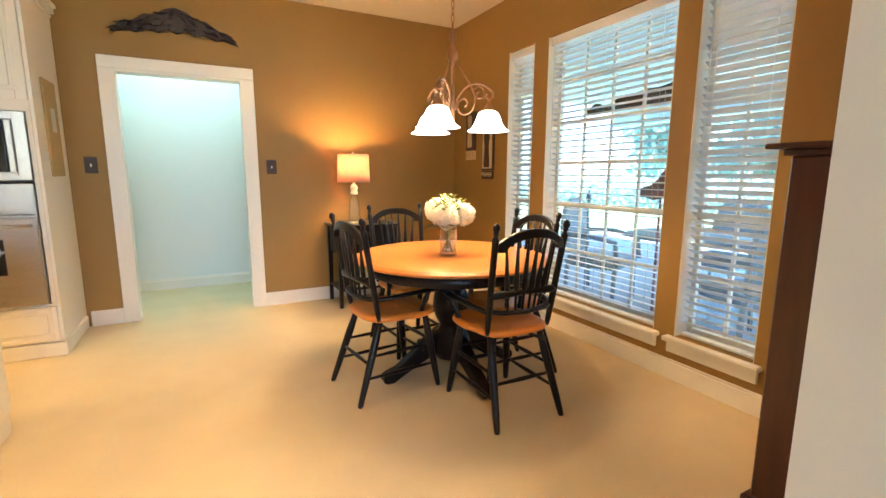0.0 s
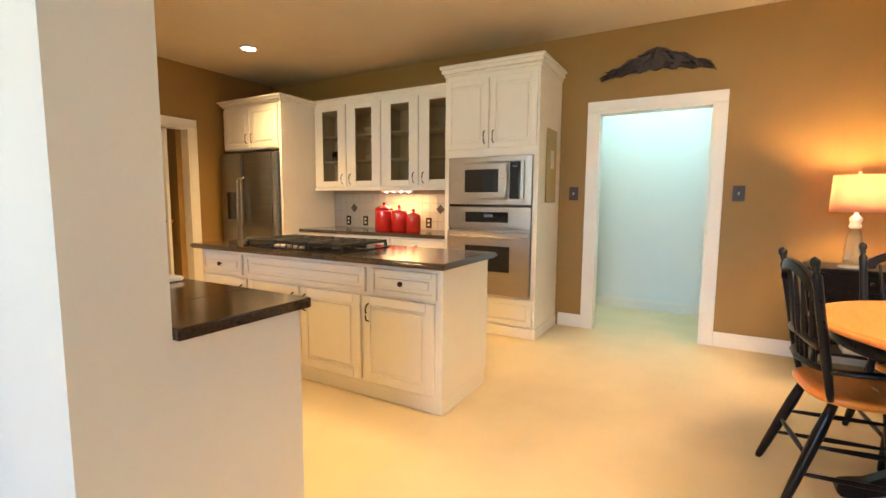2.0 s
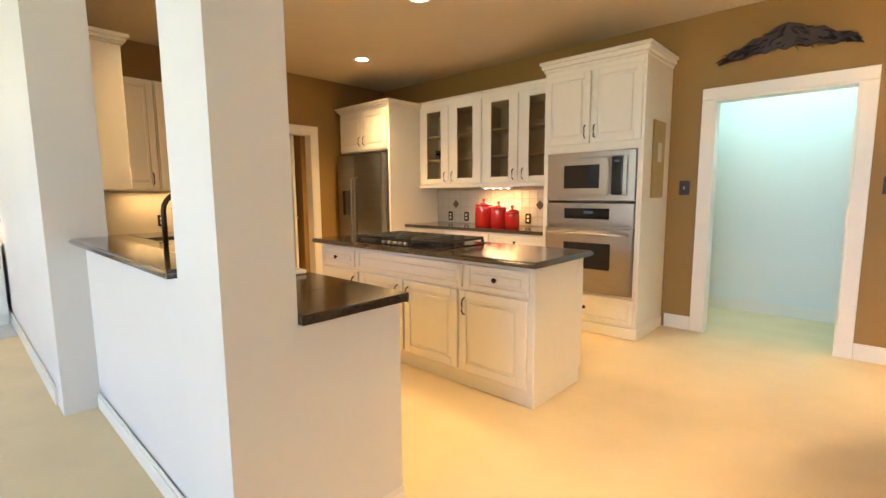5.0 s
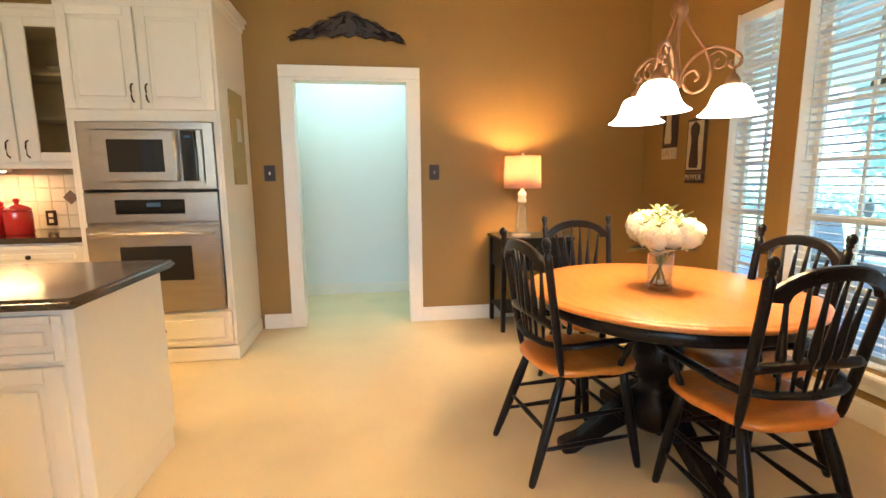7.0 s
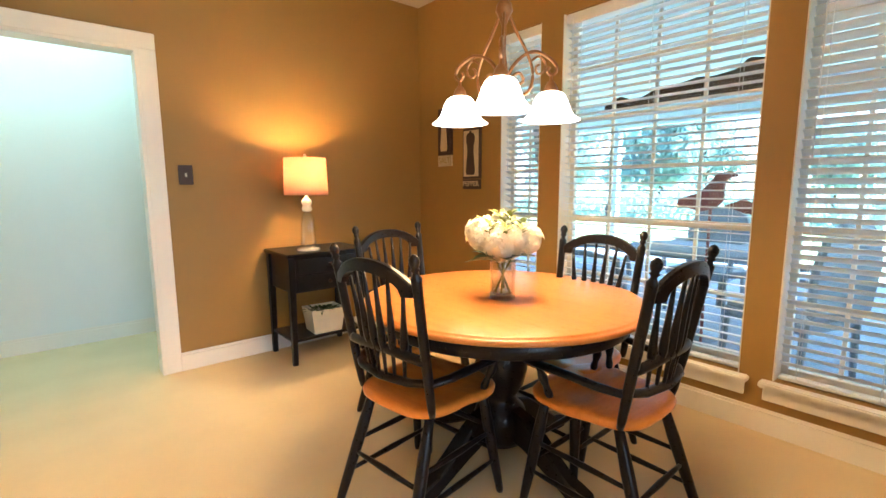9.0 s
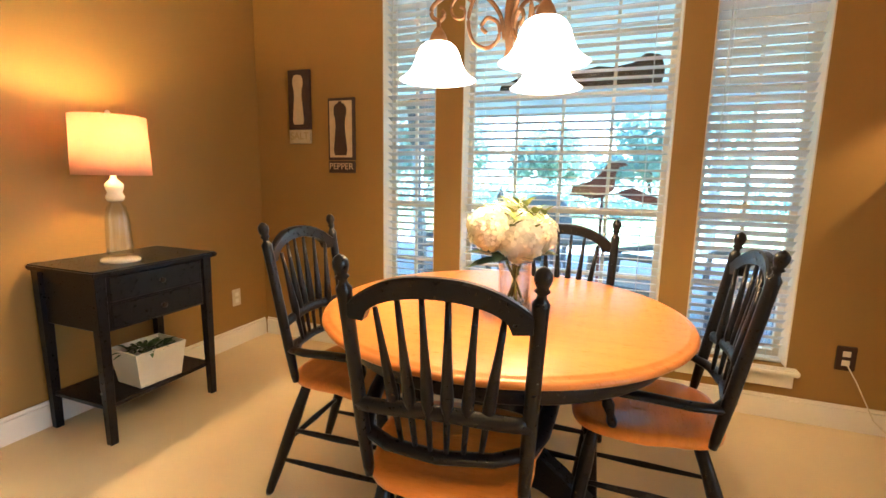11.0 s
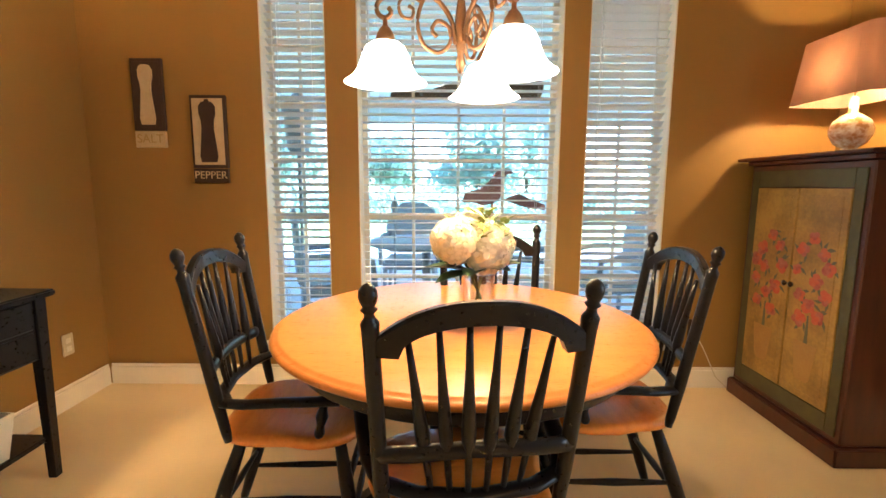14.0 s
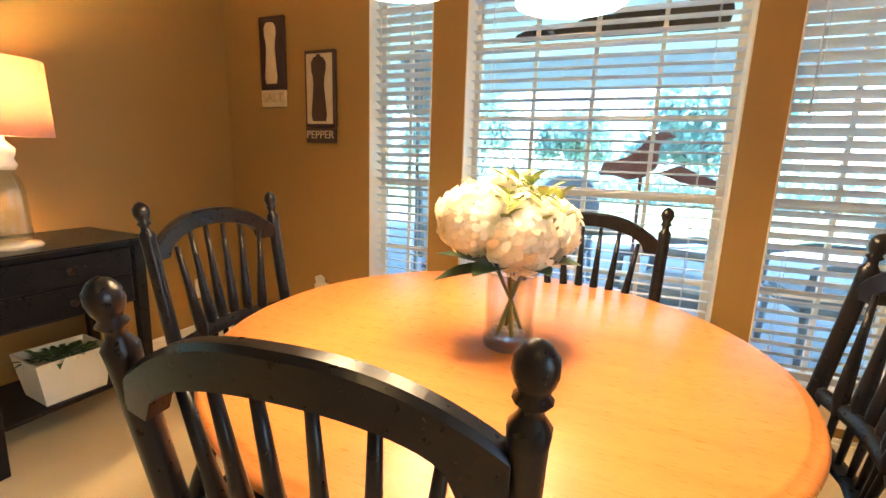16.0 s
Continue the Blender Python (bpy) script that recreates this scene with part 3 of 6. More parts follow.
    def at(k, s):
        p, q = feet[k]
        return p.lerp(q, s)
    for a1, b1, s in (((-1, -1), (-1, 1), 0.32), ((-1, -1), (-1, 1), 0.58), ((1, -1), (1, 1), 0.32), ((1, -1), (1, 1), 0.58), ((-1, 1), (1, 1), 0.42), ((-1, 1), (1, 1), 0.64), ((-1, -1), (1, -1), 0.48)):
        bm = bmesh.new()
        spindle(bm, at(a1, s), at(b1, s), [(0, 0.007), (0.2, 0.009), (0.5, 0.012), (0.8, 0.009), (1, 0.007)], 8)
        part("stretcher", bm, M["black"], c)
    return c


chair = dining_chair(2.063, 4.793, -83.1, "black spindle-back armchair with orange seat, facing the windows")
for x, y, turn, label in ((2.505, 4.315, 0, "black spindle-back armchair with orange seat, near the painted cabinet"),
                          (2.41, 5.29, -177.1, "black spindle-back armchair with orange seat, near the side table"),
                          (2.735, 4.64, 90, "black spindle-back armchair with orange seat, before the wide window")):
    tagged(copy_thing(chair, pose(x, y, 0, 0, 0, turn)), label)

# ---- table ----
table = thing("dining_table", 2.46, 4.78, 0, 0, "round pedestal table with a honey wood top and black base", "table")
bm = bmesh.new()
turned(bm, [(0.0, 0.722), (0.575, 0.722), (0.586, 0.726), (0.59, 0.733), (0.587, 0.740), (0.578, 0.744), (0.573, 0.7445), (0.569, 0.749), (0.562, 0.7515), (0.0, 0.7515)], None, 96)
part("tabletop", bm, M["top"], table, "glossy honey-coloured round top with a moulded rim")
bm = bmesh.new()
turned(bm, [(0.50, 0.655), (0.515, 0.655), (0.52, 0.66), (0.52, 0.721), (0.50, 0.721)], None, 64)
turned(bm, [(0.0, 0.70), (0.5, 0.70), (0.5, 0.721), (0.0, 0.721)], None, 48)
part("apron", bm, M["black"], table)
bm = bmesh.new()
turned(bm, [(0.0, 0.10), (0.10, 0.10), (0.115, 0.13), (0.12, 0.20), (0.105, 0.25), (0.075, 0.28), (0.07, 0.31), (0.10, 0.36), (0.115, 0.43), (0.105, 0.50), (0.075, 0.56), (0.07, 0.60), (0.10, 0.63), (0.16, 0.66), (0.17, 0.70), (0.0, 0.70)], None, 28)
part("pedestal", bm, M["black"], table)
for k in range(4):
    bm = bmesh.new()
    pts = [(0.08, 0.27), (0.16, 0.25), (0.24, 0.19), (0.31, 0.13), (0.37, 0.085), (0.42, 0.07), (0.455, 0.055), (0.46, 0.02), (0.44, 0.0), (0.39, 0.0), (0.36, 0.02), (0.30, 0.05), (0.22, 0.09), (0.15, 0.12), (0.08, 0.13)]
    slab(bm, pts, 0.07, Matrix.Rotation(k * math.pi / 2 + 0.0, 4, "Z") @ Matrix.Translation((0, -0.035, 0)), 0.008)
    part("foot", bm, M["black"], table)

# ---- vase of flowers ----
vase = thing("flower_vase", 2.41, 4.73, 0.7515, 0, "clear glass vase of white hydrangeas on the round table", "vase")
bm = bmesh.new()
turned(bm, [(0.0, 0.0), (0.048, 0.0), (0.052, 0.004), (0.050, 0.06), (0.053, 0.155), (0.055, 0.16), (0.050, 0.16), (0.047, 0.10), (0.045, 0.022), (0.0, 0.018)], None, 28)
part("glass", bm, BOTTLE, vase, "clear glass cylinder").visible_shadow = False
bm = bmesh.new()
for k in range(26):
    a, r = random.uniform(0, 6.28), random.uniform(0, 0.034)
    bmesh.ops.create_icosphere(bm, subdivisions=1, radius=random.uniform(0.007, 0.010), matrix=Matrix.Translation((r * math.cos(a), r * math.sin(a), 0.028 + random.uniform(0, 0.012))))
part("glass_pebbles", bm, M["china"], vase, "pale glass pebbles")
BLOOMS = [(-0.040, 0.076, 0.262, 0.066), (-0.020, -0.024, 0.238, 0.076), (0.06, 0.035, 0.262, 0.062), (0.010, 0.025, 0.285, 0.058), (0.080, -0.052, 0.242, 0.058)]
for bx, by, bz, br in BLOOMS:
    bm = bmesh.new()
    tube(bm, [(-bx * 0.35, -by * 0.35, 0.025), (0.0, 0.0, 0.10), (bx * 0.4, by * 0.4, 0.17), (bx, by, bz)], 0.0045, 6)
    part("stem", bm, M["stem"], vase)
    bm = bmesh.new()
    bmesh.ops.create_icosphere(bm, subdivisions=2, radius=br * 0.80, matrix=Matrix.Translation((bx, by, bz)))
    for k in range(230):
        z = 1 - 2 * (k + 0.5) / 230
        a = k * 2.39996
        r = math.sqrt(1 - z * z)
        n = Vector((r * math.cos(a), r * math.sin(a), z))
        lump = math.sin(4.5 * n.x + 40 * bx) * math.cos(4 * n.y + 3.5 * n.z + 30 * by)
        rr = br * (0.97 + 0.17 * lump + random.uniform(-0.05, 0.05)) * (0.93 if z < -0.5 else 1.0)
        m = Matrix.Translation(Vector((bx, by, bz)) + n * rr) @ n.to_track_quat("Z", "Y").to_matrix().to_4x4() @ Matrix.Rotation(random.uniform(0, 6.28), 4, "Z") @ Matrix.Rotation(random.uniform(-0.32, 0.32), 4, "X")
        s = random.uniform(0.014, 0.023)
        mid = bm.verts.new(m @ Vector((0, 0, -0.002)))
        for q in range(4):
            a0 = q * math.pi / 2
            p1 = bm.verts.new(m @ Vector((s * 0.75 * math.cos(a0 - 0.62), s * 0.75 * math.sin(a0 - 0.62), 0.002)))
            p2 = bm.verts.new(m @ Vector((s * 1.2 * math.cos(a0 - 0.22), s * 1.2 * math.sin(a0 - 0.22), 0.001)))
            p3 = bm.verts.new(m @ Vector((s * 1.2 * math.cos(a0 + 0.22), s * 1.2 * math.sin(a0 + 0.22), 0.001)))
            p4 = bm.verts.new(m @ Vector((s * 0.75 * math.cos(a0 + 0.62), s * 0.75 * math.sin(a0 + 0.62), 0.003)))
            bm.faces.new((mid, p1, p2, p3, p4)).smooth = True
    part("bloom", bm, M["bloom"], vase, "white hydrangea head")


def leaf(bm, base, direction, length, width, droop=0.3):
    d = Vector(direction).normalized()
    side = d.cross(Vector((0, 0, 1))).normalized()
    rows = []
    for i in range(6):
        s = i / 5
        c = Vector(base) + d * length * s - Vector((0, 0, droop * length * s * s))
        w = width * math.sin(math.pi * (0.08 + 0.9 * s)) * 0.5
        rows.append((bm.verts.new(c - side * w + Vector((0, 0, w * 0.3))), bm.verts.new(c), bm.verts.new(c + side * w + Vector((0, 0, w * 0.3)))))
    for p, q in zip(rows, rows[1:]):
        for k in (0, 1):
            f = bm.faces.new((p[k], p[k + 1], q[k + 1], q[k]))
            f.smooth = True


for a, el, length, base, wide in ((95, 0.25, 0.15, 0.16, 0.085), (125, 0.0, 0.14, 0.16, 0.08), (165, 0.15, 0.12, 0.17, 0.075), (325, 0.15, 0.12, 0.17, 0.07), (20, 0.2, 0.11, 0.18, 0.07), (70, 0.45, 0.13, 0.18, 0.075), (265, 0.3, 0.12, 0.17, 0.075), (230, 0.2, 0.10, 0.17, 0.07)):
    bm = bmesh.new()
    leaf(bm, (0.02 * math.cos(radians(a)), 0.02 * math.sin(radians(a)), base), (math.cos(radians(a)), math.sin(radians(a)), el), length, wide, 0.12)
    part("leaf", bm, M["leaf"], vase)
for k in range(14):
    a = 360 * k / 14 + random.uniform(-12, 12)
    bm = bmesh.new()
    far = (0.03, 0.085)[k % 2]
    bx, by = far * math.cos(radians(a)), far * math.sin(radians(a))
    top = 0.325 if far < 0.05 else 0.30
    for q in range(6):
        leaf(bm, (bx, by, top - 0.03 + 0.010 * q), (math.cos(radians(a + q * 65)), math.sin(radians(a + q * 65)), 0.7), 0.042, 0.020, 0.1)
    tube(bm, [(bx * 0.2, by * 0.2, 0.18), (bx * 0.6, by * 0.6, 0.26), (bx, by, top + 0.03)], 0.0015, 5)
    part("sprig", bm, M["lime"], vase)

# ---- chandelier ----
CX, CY = 2.464, 4.79
ch = thing("chandelier", CX, CY, 0, 0, "bronze scroll chandelier with three lit opal glass shades", "chandelier")
bm = bmesh.new()
turned(bm, [(0.0, H - 0.045), (0.02, H - 0.045), (0.045, H - 0.03), (0.062, H - 0.008), (0.065, H - 0.001), (0.0, H - 0.001)], None, 24)
part("canopy", bm, M["bronze"], ch)
for k in range(17):
    bm = bmesh.new()
    zc = 2.68 - k * 0.036
    m = Matrix.Translation((0, 0, zc)) @ Matrix.Rotation(k % 2 * math.pi / 2, 4, "Z")
    pts = [m @ Vector((0.009 * math.cos(a), 0, 0.022 * math.sin(a))) for a in [2 * math.pi * j / 12 for j in range(13)]]
    tube(bm, pts, 0.0025, 5)
    part("chain_link", bm, M["bronze"], ch)
bm = bmesh.new()
turned(bm, [(0.0, 1.515), (0.008, 1.522), (0.016, 1.545), (0.010, 1.57), (0.015, 1.60), (0.018, 1.66), (0.015, 1.70), (0.009, 1.74), (0.009, 1.84), (0.02, 1.87), (0.034, 1.895), (0.03, 1.92), (0.014, 1.94), (0.01, 1.98), (0.022, 2.0), (0.02, 2.02), (0.006, 2.04), (0.005, 2.08), (0.0, 2.085)], None, 18)
part("stem", bm, M["bronze"], ch)
for sx, sy in SHADES:
    ang = math.atan2(sy - CY, sx - CX)
    reach = math.hypot(sx - CX, sy - CY)
    rot = Matrix.Rotation(ang, 4, "Z")

    def arc(pts, r, steps=6, flat=1.0):
        b = bmesh.new()
        tube(b, [rot @ Vector((u, 0, z)) for u, z in pts], r, steps, flat)
        return b
    fine = lambda pts: [tuple(Vector(p).lerp(Vector(q), s / 4)) for p, q in zip(pts, pts[1:]) for s in range(4)] + [pts[-1]]

    def curve(points):
        out = []
        for i in range(len(points) - 1):
            p0, p1, p2, p3 = points[max(i - 1, 0)], points[i], points[i + 1], points[min(i + 2, len(points) - 1)]
            for s in range(6):
                t = s / 6
                out.append(tuple(0.5 * (2 * b + (c - a) * t + (2 * a - 5 * b + 4 * c - d) * t * t + (3 * b - a - 3 * c + d) * t ** 3) for a, b, c, d in zip(p0, p1, p2, p3)))
        return out + [points[-1]]
    arm = curve([(0.015, 1.60), (0.03, 1.67), (0.075, 1.725), (reach * 0.62, 1.752), (reach * 0.88, 1.74), (reach + 0.018, 1.71), (reach + 0.022, 1.68), (reach, 1.665), (reach - 0.018, 1.68), (reach - 0.010, 1.695)])
    part("arm", arc(arm, 0.0075), M["bronze"], ch)
    part("scroll", arc(curve([(0.015, 1.90), (0.05, 1.83), (0.10, 1.75), (0.13, 1.67), (0.115, 1.60), (0.07, 1.575), (0.035, 1.60), (0.035, 1.645), (0.068, 1.665), (0.088, 1.64), (0.072, 1.62)]), 0.0065), M["bronze"], ch)
    part("scroll", arc(curve([(0.115, 1.71), (0.155, 1.735), (0.185, 1.71), (0.178, 1.675), (0.15, 1.668), (0.142, 1.692), (0.158, 1.703)]), 0.005), M["bronze"], ch)
    bm = bmesh.new()
    turned(bm, [(0.0, 1.672), (0.007, 1.668), (0.007, 1.645), (0.014, 1.638), (0.024, 1.622), (0.029, 1.606), (0.029, 1.592), (0.0, 1.590)], Matrix.Translation((sx - CX, sy - CY, 0)), 20)
    part("socket", bm, M["bronze"], ch)
    bm = bmesh.new()
    shape = [(0.028, 1.598), (0.044, 1.594), (0.058, 1.583), (0.069, 1.562), (0.076, 1.540), (0.085, 1.518), (0.099, 1.499), (0.115, 1.487), (0.123, 1.482)]
    turned(bm, shape + [(r - 0.004, z - 0.001) for r, z in shape[::-1]], Matrix.Translation((sx - CX, sy - CY, 0)), 32)
    sh = part("shade", bm, M["lampglow"], ch, "glowing white opal glass bell shade")
    sh.visible_shadow = False

# ---- table lamp on its stand ----
st = thing("side_table", 2.455, 6.59, 0, 0, "black painted side table with two drawers and a low shelf", "side table")
bm = bmesh.new()
box(bm, -0.305, -0.225, 0.745, 0.305, 0.215, 0.77, 0.006, 2)
part("top", bm, M["black"], st)
bm = bmesh.new()
box(bm, -0.265, -0.185, 0.50, 0.265, 0.205, 0.744, 0.004)
part("body", bm, M["black"], st)
for z0, z1 in ((0.625, 0.735), (0.508, 0.615)):
    bm = bmesh.new()
    box(bm, -0.225, -0.195, z0, 0.225, -0.186, z1, 0.004)
    d = part("drawer", bm, M["black"], st)
    bm = bmesh.new()
    turned(bm, [(0.0, 0.0), (0.006, 0.0), (0.006, 0.012), (0.013, 0.018), (0.012, 0.025), (0.0, 0.028)], Matrix.Translation((0, -0.195, (z0 + z1) / 2)) @ Matrix.Rotation(math.pi / 2, 4, "X"), 14)
    part("knob", bm, M["pull"], d)
for sx in (-1, 1):
    for sy in (-1, 1):
        bm = bmesh.new()
        b = bmesh.new()
        bmesh.ops.create_cone(b, cap_ends=True, segments=4, radius1=0.023, radius2=0.033, depth=0.74, matrix=Matrix.Rotation(math.pi / 4, 4, "Z"))
        bevelled(b, 0.002)
        join(bm, b, Matrix.Translation((sx * 0.262, 0.01 + sy * 0.185, 0.37)))
        part("leg", bm, M["black"], st)
bm = bmesh.new()
box(bm, -0.27, -0.17, 0.155, 0.27, 0.19, 0.175, 0.003)
part("shelf", bm, M["black"], st)

bk = thing("storage_basket", 2.46, 6.52, 0.175, -4, "white canvas box with a green trailing plant on the low shelf", "basket")
bm = bmesh.new()
b = bmesh.new()
bmesh.ops.create_cone(b, cap_ends=False, segments=4, radius1=0.135, radius2=0.165, depth=0.17, matrix=Matrix.Rotation(math.pi / 4, 4, "Z"))
bmesh.ops.solidify(b, geom=b.faces[:], thickness=0.006)
join(bm, b, Matrix.Translation((0, 0, 0.087)) @ Matrix.Diagonal((1.05, 0.9, 1, 1)))
box(bm, -0.095, -0.08, 0.001, 0.095, 0.08, 0.01)
part("box", bm, M["canvas"], bk)
bm = bmesh.new()
for k in range(90):
    a = random.uniform(0, 6.28)
    r = random.uniform(0, 0.11)
    leaf(bm, (r * math.cos(a), r * 0.8 * math.sin(a), 0.15), (math.cos(a), math.sin(a), random.uniform(0.3, 1.5)), random.uniform(0.04, 0.08), 0.02, 0.5)
part("foliage", bm, M["leaf"], bk)


def lamp_shade(bm, profile, corners, m=None):
    b = bmesh.new()
    rings = []
    for w, d, z in profile:
        ring = []
        for i in range(48):
            a = 2 * math.pi * i / 48
            ca, sa = math.cos(a), math.sin(a)
            ring.append(b.verts.new((math.copysign(abs(ca) ** corners, ca) * w, math.copysign(abs(sa) ** corners, sa) * d, z)))
        rings.append(ring)
    for p, q in zip(rings, rings[1:]):
        for i in range(48):
            j = (i + 1) % 48
            b.faces.new((p[i], p[j], q[j], q[i])).smooth = True
    bmesh.ops.solidify(b, geom=b.faces[:], thickness=0.003)
    return join(bm, b, m)


lamp = thing("table_lamp", 2.37, 6.52, 0.77, 0, "lit lamp with peach drum shade on the black side table", "lamp")
bm = bmesh.new()
lamp_shade(bm, [(0.148, 0.148, 0.385), (0.144, 0.144, 0.51), (0.140, 0.140, 0.635)], 1.0)
part("shade", bm, M["peachshade"], lamp, "glowing peach fabric drum shade")
bm = bmesh.new()
turned(bm, [(0.0, 0.0), (0.075, 0.0), (0.078, 0.008), (0.07, 0.018), (0.03, 0.024), (0.0, 0.026)], None, 28)
part("foot", bm, M["cream"], lamp)
bm = bmesh.new()
turned(bm, [(0.0, 0.027), (0.045, 0.028), (0.052, 0.045), (0.05, 0.12), (0.046, 0.20), (0.036, 0.245), (0.022, 0.262), (0.022, 0.27), (0.0, 0.27)], None, 28)
part("body", bm, BOTTLE, lamp, "clear glass bottle body").visible_shadow = False
bm = bmesh.new()
turned(bm, [(0.0, 0.271), (0.03, 0.272), (0.037, 0.29), (0.028, 0.31), (0.034, 0.325), (0.036, 0.345), (0.02, 0.362), (0.012, 0.372), (0.012, 0.42), (0.0, 0.42)], None, 24)
part("neck", bm, M["cream"], lamp)
bm = bmesh.new()
bmesh.ops.create_uvsphere(bm, u_segments=16, v_segments=10, radius=0.028, matrix=Matrix.Translation((0, 0, 0.49)))
o = part("bulb", bm, M["bulbglow"], lamp)
o.visible_shadow = False
bm = bmesh.new()
tube(bm, [(0.0, 0.0, 0.42), (0.05, 0, 0.44), (0.055, 0, 0.52), (0.02, 0, 0.62), (0.0, 0, 0.632)], 0.0015, 5)
tube(bm, [(-0.139, 0, 0.63), (0, 0, 0.632), (0.139, 0, 0.63)], 0.0015, 5)
part("harp", bm, M["bronze"], lamp)
bm = bmesh.new()
turned(bm, [(0.0, 0.633), (0.008, 0.634), (0.012, 0.648), (0.008, 0.66), (0.0, 0.664)], None, 14)
part("finial", bm, M["cream"], lamp)


# ---- wall things ----
def wall_sign(name, y0, y1, z0, z1, zsplit, ground, plate, shape_mat, bar_mat, text, text_mat, label, top_shape):
    s = thing(name, 3.599, (y0 + y1) / 2, 0, -90, label, "wall sign", "kitchen signs")
    w = (y1 - y0) / 2
    bm = bmesh.new()
    box(bm, -w, -0.022, zsplit, w, 0, z1, 0.002)
    part("board", bm, ground, s)
    bm = bmesh.new()
    box(bm, -w * 0.86, -0.026, zsplit + 0.018, w * 0.86, -0.0225, z1 - 0.018, 0.001)
    part("panel", bm, plate, s)
    bm = bmesh.new()
    h = z1 - zsplit
    prof = top_shape
    pts = [(r * w, zsplit + v * h) for r, v in prof] + [(-r * w, zsplit + v * h) for r, v in prof[::-1]]
    slab(bm, pts, 0.006, Matrix.Translation((0, -0.033, 0)))
    part("mill_shape", bm, shape_mat, s)
    bm = bmesh.new()
    box(bm, -w * 0.98, -0.024, z0, w * 0.98, -0.002, zsplit - 0.004, 0.002)
    part("name_bar", bm, bar_mat, s)
    cu = bpy.data.curves.new("word", "FONT")
    cu.body, cu.size, cu.extrude, cu.align_x, cu.align_y = text, (zsplit - z0) * 0.72, 0.001, "CENTER", "CENTER"
    t = new("word", cu)
    t.parent = s
    t.matrix_basis = pose(0, -0.0255, (z0 + zsplit) / 2, 90, 0, 0)
    cu.materials.append(text_mat)


MILL = [(0.42, 0.08), (0.5, 0.16), (0.40, 0.38), (0.33, 0.55), (0.36, 0.66), (0.46, 0.74), (0.46, 0.84), (0.30, 0.90), (0.12, 0.91)]
wall_sign("salt_sign", 6.375, 6.545, 1.378, 1.85, 1.47, M["signdark"], M["signdark"], M["signcream"], M["signcream"], "SALT", M["cork"], "dark wooden sign with a cream salt mill and the word salt", MILL)
wall_sign("pepper_sign", 6.04, 6.235, 1.187, 1.66, 1.268, M["signdark"], M["signcream"], M["signdark"], M["signdark"], "PEPPER", M["signcream"], "cream wooden sign with a dark pepper mill and the word pepper", MILL + [(0.10, 0.94)])


def plate(name, x, y, z, turn, w, h, mat, inner, label, kind, group=""):
    p = thing(name, x, y, z, turn, label, kind, group)
    bm = bmesh.new()
    box(bm, -w / 2, -0.007, -h / 2, w / 2, 0, h / 2, 0.003, 2)
    part("cover", bm, mat, p)
    if kind == "light switch":
        bm = bmesh.new()
        box(bm, -0.006, -0.016, -0.012, 0.006, -0.0075, 0.012, 0.002)
        part("toggle", bm, inner, p)
    else:
        for dz in (-0.022, 0.022):
            bm = bmesh.new()
            box(bm, -0.016, -0.010, dz - 0.014, 0.016, -0.0075, dz + 0.014, 0.003)
            part("socket", bm, inner, p)
    return p


plate("light_switch", 0.369, 6.829, 1.29, 0, 0.085, 0.125, M["bronzeplate"], M["cream"], "dark bronze switch plate beside the white cased doorway", "light switch", "light switches")
plate("light_switch", 1.697, 6.829, 1.29, 0, 0.085, 0.125, M["bronzeplate"], M["cream"], "dark bronze switch plate between the doorway and the lamp", "light switch", "light switches")
plate("wall_outlet", 3.32, 6.829, 0.335, 0, 0.072, 0.115, M["cream"], M["trim"], "white outlet low on the brown wall in the corner", "outlet", "outlets")
plate("wall_outlet", 3.599, 6.15, 0.34, -90, 0.072, 0.115, M["cream"], M["trim"], "white outlet low on the wall under the wooden signs", "outlet", "outlets")
plate("wall_outlet", 3.599, 3.375, 0.355, -90, 0.08, 0.12, M["bronzeplate"], M["cream"], "dark bronze outlet low beside the painted cabinet", "outlet", "outlets")

nl = thing("night_light", 3.591, 6.15, 0.375, -90, "white plug-in night light in the low outlet under the signs", "night light")
bm = bmesh.new()
box(bm, -0.032, -0.045, -0.04, 0.032, 0.0, 0.03, 0.008, 2)
part("body", bm, M["cream"], nl)
bm = bmesh.new()
slab(bm, [(-0.030, 0.031), (0.030, 0.031), (0.034, 0.06), (0.0, 0.075), (-0.034, 0.06)], 0.012, Matrix.Translation((0, -0.034, 0)), 0.003)
part("shade", bm, M["canvas"], nl)

sw = thing("carved_swag", 1.03, 6.829, 2.30, 0, "dark carved wooden swag hanging above the white doorway", "wall decoration")
bm = bmesh.new()
for k in range(150):
    u = random.uniform(-1, 1)
    top = 0.195 * (1 - abs(u)) ** 0.7 + 0.02
    low = 0.05 * (1 - abs(u) ** 2) * 0.9
    z = random.uniform(low, top)
    leaf(bm, (u * 0.42, -0.012 - random.uniform(0, 0.03), z), (math.copysign(1, u) * random.uniform(0.5, 1), random.uniform(-0.3, 0.0), random.uniform(-0.7, 0.2)), random.uniform(0.04, 0.06), 0.03, 0.2)
part("leaves", bm, M["signdark"], sw)
bm = bmesh.new()
